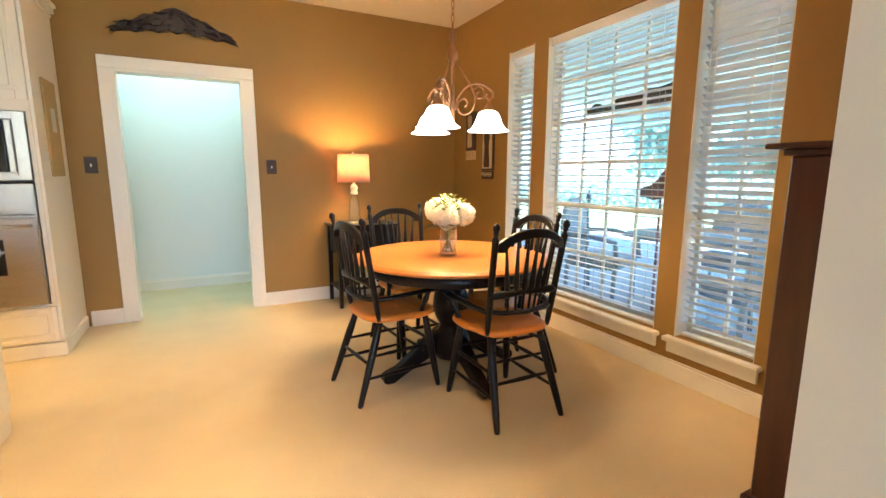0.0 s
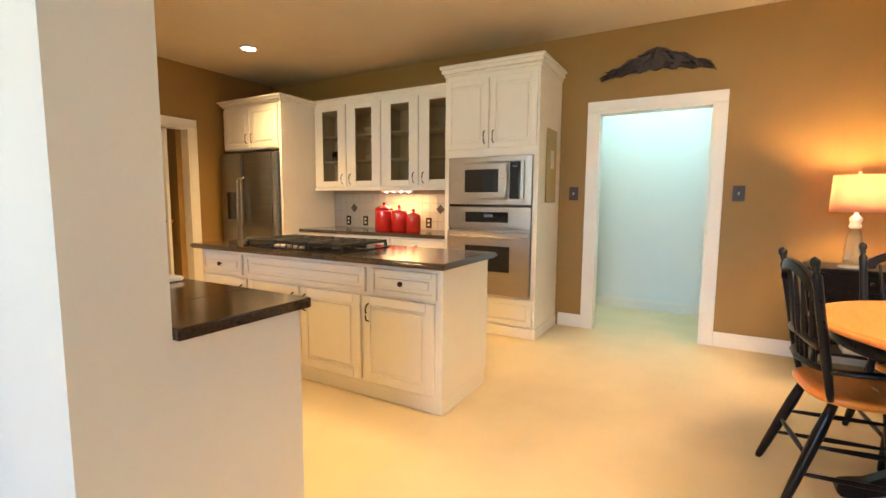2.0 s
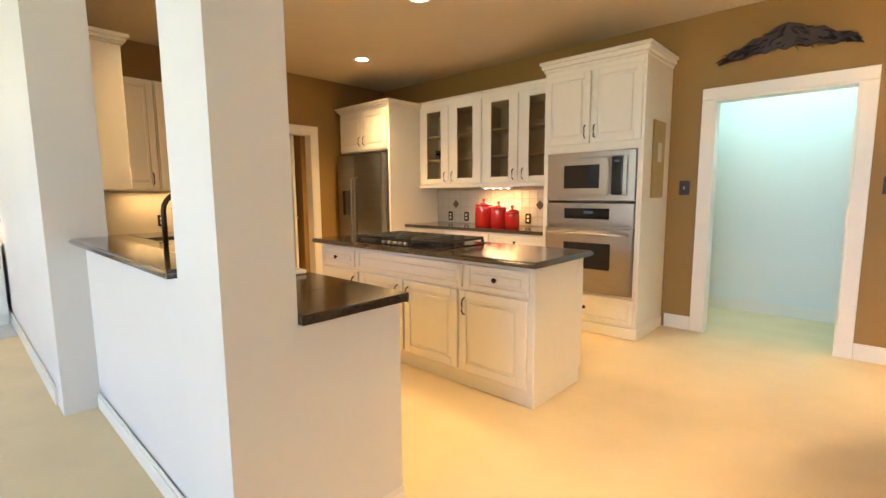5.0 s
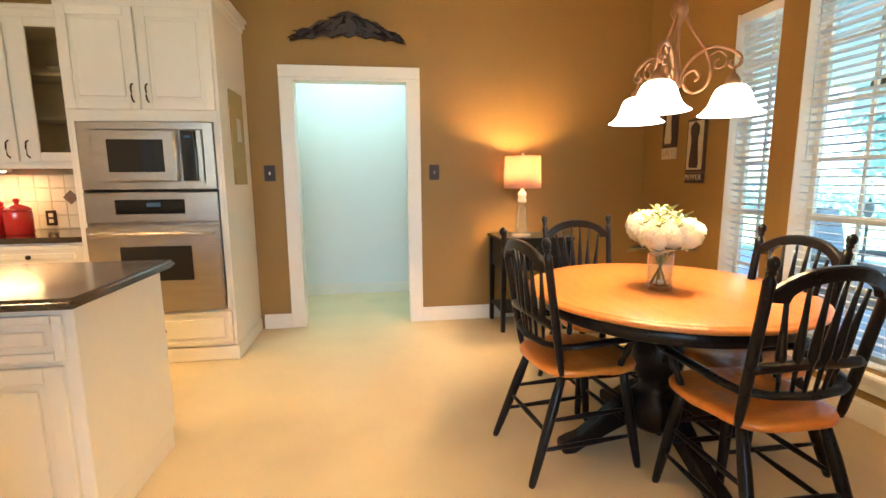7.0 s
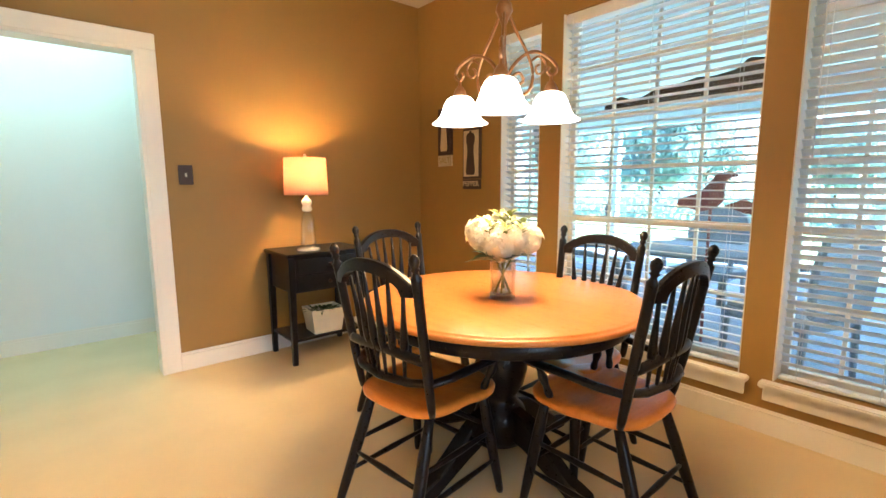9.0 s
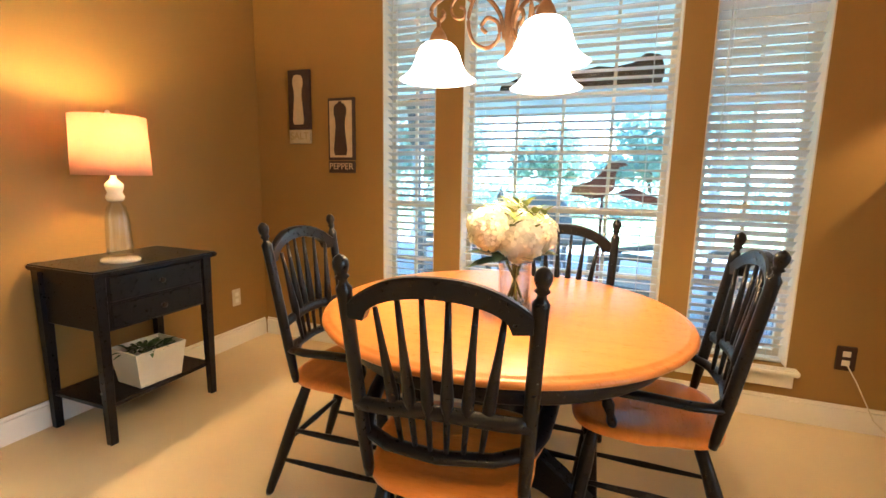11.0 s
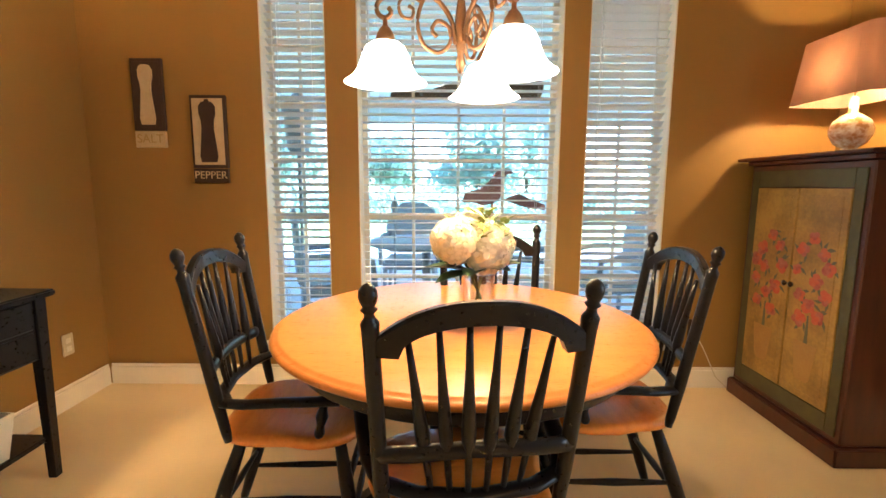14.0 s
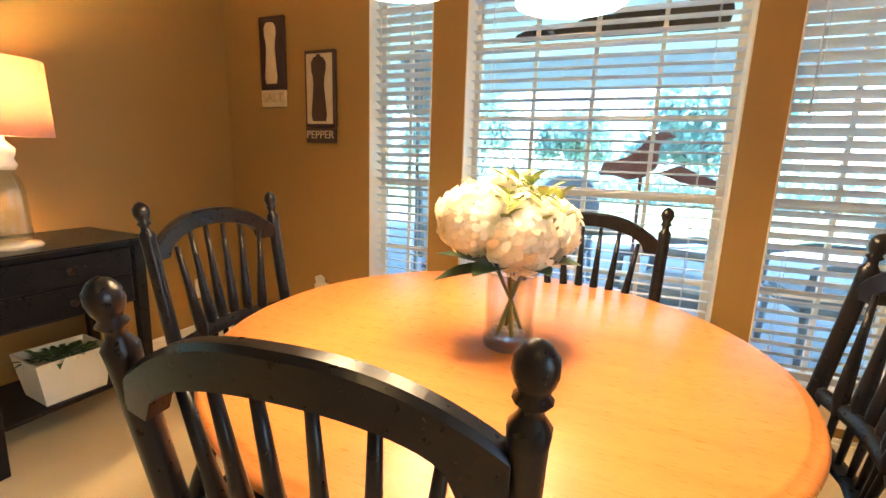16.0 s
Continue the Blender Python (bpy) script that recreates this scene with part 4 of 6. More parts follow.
slab(bm, [(-0.44, 0.0), (-0.33, 0.025), (-0.28, 0.015), (-0.2, 0.05), (-0.13, 0.03), (-0.06, 0.06), (0, 0.035), (0.06, 0.06), (0.13, 0.03), (0.2, 0.05), (0.28, 0.015), (0.33, 0.025), (0.44, 0.0), (0.38, 0.085), (0.30, 0.10), (0.22, 0.16), (0.15, 0.165), (0.07, 0.215), (0, 0.235), (-0.07, 0.215), (-0.15, 0.165), (-0.22, 0.16), (-0.30, 0.10), (-0.38, 0.085)], 0.02, Matrix.Translation((0, -0.021, 0)), 0.003)
part("backing", bm, M["signdark"], sw)

# ---- painted cabinet and its lamp ----
ar = thing("painted_cabinet", 3.175, 2.99, 0, 0, "dark red wooden cabinet with doors painted with pink flowers", "cabinet")
bm = bmesh.new()
box(bm, -0.36, -0.285, 0.09, 0.36, 0.175, 1.29, 0.006)
part("body", bm, M["mahogany"], ar)
bm = bmesh.new()
box(bm, -0.375, -0.29, 0.0, 0.375, 0.20, 0.089, 0.008, 2)
part("plinth", bm, M["mahogany"], ar)
bm = bmesh.new()
box(bm, -0.37, -0.29, 1.291, 0.37, 0.195, 1.312, 0.004)
box(bm, -0.405, -0.30, 1.312, 0.405, 0.235, 1.33, 0.005)
part("top", bm, M["mahogany"], ar)
bm = bmesh.new()
for x0, z0, x1, z1 in ((-0.335, 0.12, -0.285, 1.26), (0.285, 0.12, 0.335, 1.26), (-0.2845, 0.12, 0.2845, 0.20), (-0.2845, 1.18, 0.2845, 1.26)):
    box(bm, x0, 0.1755, z0, x1, 0.183, z1, 0.002)
part("painted_frame", bm, M["mossy"], ar, "mossy green painted surround")
for s in (-1, 1):
    bm = bmesh.new()
    x0, x1 = sorted((s * 0.003, s * 0.282))
    box(bm, x0, 0.176, 0.205, x1, 0.187, 1.175, 0.003)
    box(bm, x0 + 0.03, 0.187, 0.24, x1 - 0.03, 0.190, 1.14, 0.002)
    d = part("door", bm, M["ochre"], ar, "ochre door painted with flowers")
    cx = s * 0.14
    bm = bmesh.new()
    turned(bm, [(0.0, 0.0), (0.008, 0.0), (0.014, 0.012), (0.0, 0.02)], Matrix.Translation((s * 0.02, 0.187, 0.72)) @ Matrix.Rotation(-math.pi / 2, 4, "X"), 12)
    part("knob", bm, M["pull"], d)
    bm = bmesh.new()
    slab(bm, [(cx - 0.03, 0.29), (cx + 0.03, 0.29), (cx + 0.045, 0.31), (cx + 0.062, 0.42), (cx + 0.068, 0.47), (cx - 0.068, 0.47), (cx - 0.062, 0.42), (cx - 0.045, 0.31)], 0.0012, Matrix.Translation((0, 0.1905, 0)))
    part("painted_urn", bm, M["terracotta"], d)
    spots = ((-0.01, 0.94), (-0.07, 0.90), (0.055, 0.88), (0.09, 0.82), (-0.095, 0.80), (0.03, 0.77), (0.085, 0.71), (-0.06, 0.70), (0.0, 0.65), (0.06, 0.60), (-0.05, 0.58))
    for k, (ox, oz) in enumerate(spots):
        fx, fz = cx + s * ox * 0.95, oz + random.uniform(-0.015, 0.015)
        r0 = random.uniform(0.026, 0.038)
        turn = random.uniform(0, 1.5)
        for q in range(5):
            bm = bmesh.new()
            px, pz = (0, 0) if q == 4 else (r0 * 0.55 * math.cos(q * 1.5708 + turn), r0 * 0.55 * math.sin(q * 1.5708 + turn))
            rr = r0 * (0.45 if q == 4 else random.uniform(0.5, 0.72))
            squash = random.uniform(0.7, 1.0)
            slab(bm, [(fx + px + rr * math.cos(a) * (1 + 0.12 * math.sin(5 * a + k)), fz + pz + rr * squash * math.sin(a)) for a in [2 * math.pi * j / 12 for j in range(12)]], 0.0008 + 0.0002 * q, Matrix.Translation((0, 0.1925 + 0.0003 * k, 0)))
            part("painted_petal", bm, M["rosepaint"] if (k * 3 + q) % 4 < 2 else M["pinkpaint"], d)
        for q in range(3):
            bm = bmesh.new()
            a0 = random.uniform(0, 6.28)
            lx, lz, ln = fx + 1.25 * r0 * math.cos(a0), fz + 1.25 * r0 * math.sin(a0), random.uniform(0.018, 0.030)
            ca, sa = math.cos(a0 + 0.6), math.sin(a0 + 0.6)
            slab(bm, [(lx - ln * ca, lz - ln * sa), (lx - 0.008 * sa, lz + 0.008 * ca), (lx + ln * ca, lz + ln * sa), (lx + 0.008 * sa, lz - 0.008 * ca)], 0.0006, Matrix.Translation((0, 0.1908 + 0.0001 * (k + q), 0)))
            part("painted_leaf", bm, M["leafpaint"], d)
    bm = bmesh.new()
    slab(bm, [(cx - 0.012, 0.47), (cx + 0.010, 0.47), (cx + 0.004, 0.60), (cx - 0.004, 0.60)], 0.0006, Matrix.Translation((0, 0.1906, 0)))
    part("painted_stalk", bm, M["leafpaint"], d)

al = thing("table_lamp", 3.20, 2.95, 1.33, 0, "lit lamp with rectangular tan shade on the painted cabinet", "lamp")
bm = bmesh.new()
turned(bm, [(0.0, 0.0), (0.05, 0.0), (0.052, 0.01), (0.035, 0.02), (0.03, 0.03), (0.06, 0.05), (0.082, 0.09), (0.085, 0.12), (0.07, 0.155), (0.04, 0.18), (0.02, 0.19), (0.015, 0.26), (0.0, 0.26)], None, 28)
part("base", bm, M["mercury"], al, "mottled mercury glass ball")
bm = bmesh.new()
lamp_shade(bm, [(0.24, 0.15, 0.25), (0.20, 0.125, 0.54)], 0.25)
part("shade", bm, M["tanshade"], al, "tan fabric shade")
bm = bmesh.new()
tube(bm, [(-0.198, 0, 0.53), (0, 0, 0.532), (0.198, 0, 0.53)], 0.0015, 5)
tube(bm, [(0, 0, 0.26), (0.02, 0, 0.40), (0, 0, 0.532)], 0.002, 5)
part("harp", bm, M["bronze"], al)
bm = bmesh.new()
tube(bm, [(3.595, 3.37, 0.33), (3.57, 3.33, 0.25), (3.56, 3.25, 0.08), (3.555, 3.18, 0.012), (3.53, 3.12, 0.01)], 0.003, 6)
tagged(part("lamp_cord", bm, M["cream"]), "thin pale lamp cord running down to the floor by the cabinet", "cord")


# ---- kitchen ----
def panel_door(w, h, parent, x, y, z, handle=None, name="door", glazed=False, knob=False):
    """A framed raised-panel front facing -y with its lower left corner at x, z."""
    bm = bmesh.new()
    f = 0.055 if min(w, h) > 0.25 else 0.028
    y0, y1 = y - 0.02, y - 0.001
    for a, b, c, d in ((0, f, 0, h), (w - f, w, 0, h), (f, w - f, 0, f), (f, w - f, h - f, h)):
        box(bm, x + a, y0, z + c, x + b, y1, z + d, 0.003)
    bmesh.ops.remove_doubles(bm, verts=bm.verts, dist=0.0005)
    d = part(name, bm, M["cabinet"], parent)
    if not glazed:
        bm = bmesh.new()
        g = f + 0.022
        box(bm, x + f - 0.004, y0 + 0.010, z + f - 0.004, x + w - f + 0.004, y1 - 0.001, z + h - f + 0.004)
        if w > 2 * g + 0.03 and h > 2 * g + 0.03:
            box(bm, x + g, y0 + 0.001, z + g, x + w - g, y0 + 0.0105, z + h - g, 0.008)
        part("raised_panel", bm, M["cabinet"], d)
    if glazed:
        bm = bmesh.new()
        box(bm, x + f - 0.004, y0 + 0.008, z + f - 0.004, x + w - f + 0.004, y0 + 0.011, z + h - f + 0.004)
        part("pane", bm, PANE, d)
    if handle is not None:
        hx, hz = x + handle[0], z + handle[1]
        bm = bmesh.new()
        pts = [(hx, y0 - 0.001, hz - 0.055), (hx, y0 - 0.022, hz - 0.045), (hx, y0 - 0.030, hz - 0.02), (hx, y0 - 0.024, hz), (hx, y0 - 0.030, hz + 0.02), (hx, y0 - 0.022, hz + 0.045), (hx, y0 - 0.001, hz + 0.055)]
        tube(bm, pts, 0.005, 7)
        part("handle", bm, M["pull"], d, "dark bronze pull")
    if knob:
        bm = bmesh.new()
        turned(bm, [(0.0, 0.0), (0.006, 0.0), (0.006, 0.012), (0.016, 0.018), (0.014, 0.026), (0.0, 0.029)], Matrix.Translation((x + w / 2, y0, z + h / 2)) @ Matrix.Rotation(math.pi / 2, 4, "X"), 14)
        part("knob", bm, M["pull"], d, "dark bronze knob")
    return d


def crown(bm, x0, x1, y0, y1, z, h=0.09, out=0.05, sides="LR"):
    """A cornice in three steps round the front and the named sides."""
    for k, (a, b) in enumerate(((0.012, 0.3), (0.03, 0.7), (out, 1.0))):
        zz0, zz1 = z + h * (0, 0.3, 0.7)[k], z + h * b
        box(bm, x0 - (a if "L" in sides else 0), y0 - a, zz0, x1 + (a if "R" in sides else 0), y1, zz1, 0.006)


# island
isl = thing("kitchen_island", 0, 0, 0, 0, "long white kitchen island with panelled drawers and doors", "kitchen island")
bm = bmesh.new()
box(bm, -1.89, 4.52, 0.10, 0.245, 5.12, CT - 0.037, 0.004)
part("body", bm, M["cabinet"], isl)
bm = bmesh.new()
box(bm, -1.885, 4.535, 0.0, 0.240, 5.105, 0.099, 0.003)
part("plinth", bm, M["cabinet"], isl)
for x0, x1, kb in ((-1.865, -1.41, True), (-1.37, -0.28, False), (-0.24, 0.215, True)):
    panel_door(x1 - x0, 0.15, isl, x0, 4.52, 0.665, None, "drawer", knob=kb)
for k, side in enumerate((1, 1, 0, 0)):
    x0 = -1.865 + k * 0.5225
    panel_door(0.5, 0.53, isl, x0, 4.52, 0.115, (0.455 if side else 0.045, 0.43))
bm = bmesh.new()
box(bm, -1.94, 4.445, CT - 0.036, 0.295, 5.165, CT, 0.012, 3)
tagged(part("island_worktop", bm, M["granite"]), "polished dark granite worktop on the white kitchen island", "worktop")

ck = thing("gas_cooktop", -0.95, 4.78, CT, 0, "black gas cooktop with iron grates set in the island worktop", "cooktop")
bm = bmesh.new()
box(bm, -0.46, -0.26, 0.0, 0.46, 0.26, 0.008, 0.003)
part("plate", bm, M["blackglass"], ck)
for gx in (-0.305, 0.0, 0.305):
    bm = bmesh.new()
    for u in (-0.14, -0.05, 0.05, 0.14):
        box(bm, gx + u - 0.008, -0.235, 0.036, gx + u + 0.008, 0.235, 0.056, 0.002)
    for v in (-0.235, -0.12, 0, 0.12, 0.223):
        box(bm, gx - 0.146, v, 0.034, gx + 0.146, v + 0.014, 0.054, 0.002)
    for u in (-0.14, 0.14):
        for v in (-0.23, 0.23):
            box(bm, gx + u - 0.008, v - 0.008, 0.0085, gx + u + 0.008, v + 0.008, 0.035)
    part("grate", bm, M["iron"], ck)
for bx, by, r in ((-0.305, -0.12, 0.045), (-0.305, 0.12, 0.035), (0.0, 0.02, 0.055), (0.305, -0.12, 0.035), (0.305, 0.12, 0.045)):
    bm = bmesh.new()
    turned(bm, [(0.0, 0.008), (r, 0.0085), (r, 0.016), (r * 0.7, 0.018), (r * 0.7, 0.024), (0.0, 0.025)], Matrix.Translation((bx, by, 0)), 18)
    part("burner", bm, M["iron"], ck)
for k in range(5):
    bm = bmesh.new()
    turned(bm, [(0.0, 0.008), (0.018, 0.0085), (0.017, 0.03), (0.0, 0.032)], Matrix.Translation((-0.12 + k * 0.06, -0.245, 0)), 14)
    part("knob", bm, M["steel"], ck)

# oven tower
tw = thing("oven_cabinet", 0, 0, 0, 0, "tall white cabinet holding a built-in microwave and wall oven", "cabinet")
TX0, TX1, TY = -0.68, 0.225, 6.18
for name, x0, y0, z0, x1, z1 in (("drawer_case", TX0 + 0.019, TY, 0.10, TX1 - 0.019, 0.365), ("upper_case", TX0 + 0.019, TY, 1.61, TX1 - 0.019, 2.34), ("side_panel", TX0, TY, 0.10, TX0 + 0.018, 2.34),
                                 ("side_panel", TX1 - 0.018, TY, 0.10, TX1, 2.34), ("back_panel", TX0 + 0.019, 6.68, 0.366, TX1 - 0.019, 1.609),
                                 ("stile", TX0 + 0.019, TY, 0.366, TX0 + 0.045, 1.609), ("stile", TX1 - 0.045, TY, 0.366, TX1 - 0.019, 1.609)):
    bm = bmesh.new()
    box(bm, x0, y0, z0, x1, 6.828 if name != "stile" else TY + 0.02, z1, 0.001)
    part(name, bm, M["cabinet"], tw)
bm = bmesh.new()
box(bm, TX0 - 0.01, TY - 0.012, 0.0, TX1 + 0.012, 6.812, 0.099, 0.006)
part("plinth", bm, M["cabinet"], tw)
bm = bmesh.new()
crown(bm, TX0, TX1, TY, 6.828, 2.34, 0.095, 0.045)
part("cornice", bm, M["cabinet"], tw)
panel_door(0.425, 0.61, tw, TX0 + 0.02, TY, 1.68, (0.39, 0.10))
panel_door(0.425, 0.61, tw, TX0 + 0.46, TY, 1.68, (0.035, 0.10))
panel_door(0.865, 0.235, tw, TX0 + 0.02, TY, 0.115, None, "drawer", knob=True)

mw = thing("microwave", (TX0 + TX1) / 2, TY, 1.182, 0, "stainless steel built-in microwave above the oven", "microwave")
mw.scale = (1.045, 1.0, 1.045)
bm = bmesh.new()
for a, b, c, d in ((-0.385, -0.305, 0.0, 0.405), (0.325, 0.385, 0.0, 0.405), (-0.305, 0.325, 0.0, 0.045), (-0.305, 0.325, 0.36, 0.405)):
    box(bm, a, -0.02, c, b, 0.02, d, 0.003)
box(bm, -0.375, 0.02, 0.005, 0.375, 0.45, 0.40)
part("trim_frame", bm, M["steel"], mw)
bm = bmesh.new()
box(bm, -0.30, -0.035, 0.05, 0.165, 0.02, 0.355, 0.005)
box(bm, 0.29, -0.035, 0.05, 0.32, 0.02, 0.355, 0.004)
part("door", bm, M["steel"], mw)
bm = bmesh.new()
box(bm, -0.215, -0.039, 0.105, 0.10, -0.0355, 0.30, 0.001)
part("window", bm, M["blackglass"], mw)
bm = bmesh.new()
box(bm, 0.20, -0.036, 0.05, 0.285, 0.02, 0.355, 0.004)
part("control_panel", bm, M["blackglass"], mw)
bm = bmesh.new()
box(bm, 0.225, -0.038, 0.31, 0.262, -0.0365, 0.325)
part("display", bm, M["display"], mw)
bm = bmesh.new()
tube(bm, [(0.18, -0.036, 0.07), (0.18, -0.06, 0.08), (0.18, -0.062, 0.2), (0.18, -0.06, 0.32), (0.18, -0.036, 0.335)], 0.009, 10)
part("handle", bm, M["steel"], mw)

ov = thing("wall_oven", (TX0 + TX1) / 2, TY, 0.375, 0, "stainless steel wall oven with a black window", "oven")
ov.scale = (1.045, 1.0, 1.045)
bm = bmesh.new()
box(bm, -0.385, -0.025, 0.565, 0.385, 0.45, 0.755, 0.006)
box(bm, -0.375, 0.02, 0.005, 0.375, 0.45, 0.56)
part("control_housing", bm, M["steel"], ov)
bm = bmesh.new()
box(bm, -0.21, -0.028, 0.62, 0.19, -0.0255, 0.71, 0.001)
part("control_panel", bm, M["blackglass"], ov)
bm = bmesh.new()
box(bm, -0.03, -0.030, 0.665, 0.05, -0.0285, 0.69)
part("display", bm, M["display"], ov)
bm = bmesh.new()
box(bm, -0.385, -0.045, 0.0, 0.385, 0.015, 0.545, 0.006)
d = part("door", bm, M["steel"], ov)
bm = bmesh.new()
box(bm, -0.20, -0.049, 0.20, 0.215, -0.0455, 0.42, 0.001)
part("window", bm, M["blackglass"], d)
bm = bmesh.new()
tube(bm, [(-0.35, -0.046, 0.50), (-0.345, -0.085, 0.50), (-0.2, -0.092, 0.50), (0, -0.094, 0.50), (0.2, -0.092, 0.50), (0.345, -0.085, 0.50), (0.35, -0.046, 0.50)], 0.012, 10)
part("handle", bm, M["steel"], d)

nb = thing("notice_board", TX1 + 0.001, 6.50, 1.53, 90, "narrow board with a pinned note on the oven cabinet's side", "notice board")
bm = bmesh.new()
box(bm, -0.13, -0.016, -0.325, 0.15, 0, 0.325, 0.004)
part("board", bm, M["cork"], nb)
bm = bmesh.new()
box(bm, -0.03, -0.018, -0.02, 0.06, -0.0165, 0.14)
part("note", bm, M["canvas"], nb)

# refrigerator and its surround
fc = thing("fridge_cabinet", 0, 0, 0, 0, "white cabinet over the refrigerator with a tall side panel", "cabinet")
bm = bmesh.new()
box(bm, -3.66, 6.0, 1.79, -2.70, 6.828, 2.31, 0.003)
part("body", bm, M["cabinet"], fc)
bm = bmesh.new()
box(bm, -2.70, 5.99, 0.0, -2.665, 6.828, 2.31, 0.003)
part("side_panel", bm, M["cabinet"], fc)
bm = bmesh.new()
crown(bm, -3.66, -2.665, 5.99, 6.828, 2.30, 0.075, 0.05)
part("cornice", bm, M["cabinet"], fc)
panel_door(0.46, 0.46, fc, -3.645, 6.0, 1.81, (0.42, 0.11))
panel_door(0.46, 0.46, fc, -3.175, 6.0, 1.81, (0.04, 0.11))
fr = thing("refrigerator", -3.18, 6.40, 0, 0, "dark stainless side-by-side refrigerator with an ice dispenser", "refrigerator")
bm = bmesh.new()
box(bm, -0.45, -0.42, 0.02, 0.45, 0.40, 1.755, 0.006)
part("body", bm, M["darksteel"], fr)
for a, b in ((-0.45, -0.055), (-0.045, 0.45)):
    bm = bmesh.new()
    box(bm, a, -0.50, 0.08, b, -0.425, 1.75, 0.012, 2)
    part("door", bm, M["darksteel"], fr)
for u in (-0.085, -0.015):
    bm = bmesh.new()
    tube(bm, [(u, -0.505, 0.55), (u, -0.545, 0.58), (u, -0.555, 1.0), (u, -0.545, 1.44), (u, -0.505, 1.47)], 0.011, 8)
    part("handle", bm, M["steel"], fr)
bm = bmesh.new()
box(bm, -0.34, -0.503, 0.98, -0.15, -0.499, 1.30, 0.001)
part("dispenser", bm, M["blackglass"], fr)

# base units and worktop along the back wall
for k in range(3):
    x0 = -2.66 + k * 0.658
    bc = thing("base_cabinet", 0, 0, 0, 0, "white panelled base cabinet under the back worktop", "cabinet", "base cabinets")
    bm = bmesh.new()
    box(bm, x0, 6.235, 0.1, x0 + 0.655, 6.82, CT - 0.037)
    box(bm, x0 + 0.002, 6.30, 0.0, x0 + 0.653, 6.81, 0.099)
    part("body", bm, M["cabinet"], bc)
    panel_door(0.625, 0.14, bc, x0 + 0.015, 6.235, 0.685, None, "drawer", knob=True)
    panel_door(0.625, 0.55, bc, x0 + 0.015, 6.235, 0.115, (0.575, 0.47))
bm = bmesh.new()
box(bm, -2.662, 6.20, CT - 0.036, -0.682, 6.818, CT, 0.008, 2)
tagged(part("back_worktop", bm, M["granite"]), "dark granite worktop along the back wall", "worktop")
bm = bmesh.new()
box(bm, -2.664, 6.819, CT, -0.682, 6.829, 1.34)
bs = setting("backsplash", bm, M["grout"], "beige stone tiled backsplash")
tm = bpy.data.meshes.new("tile")
b = bmesh.new()
box(b, -0.049, -0.006, -0.049, 0.049, 0, 0.049, 0.003)
b.to_mesh(tm)
b.free()
tm.materials.append(M["tile"])
for i in range(19):
    for j in range(4):
        t = new("tile", tm)
        t.parent = bs
        t.matrix_basis = pose(-2.61 + i * 0.1025, 6.819, CT + 0.055 + j * 0.1025)
for x in (-2.33, -1.09):
    bm = bmesh.new()
    slab(bm, [(0, -0.055), (0.055, 0), (0, 0.055), (-0.055, 0)], 0.003, Matrix.Translation((x, 6.8085, 1.12)), 0.001)
    part("accent_tile", bm, M["accent"], bs)
for x in (-2.42, -2.15, -1.24):
    plate("wall_outlet", x, 6.812, 0.965, 0, 0.075, 0.115, M["pull"], M["cream"], "dark bronze outlet on the tiled backsplash", "outlet", "outlets")

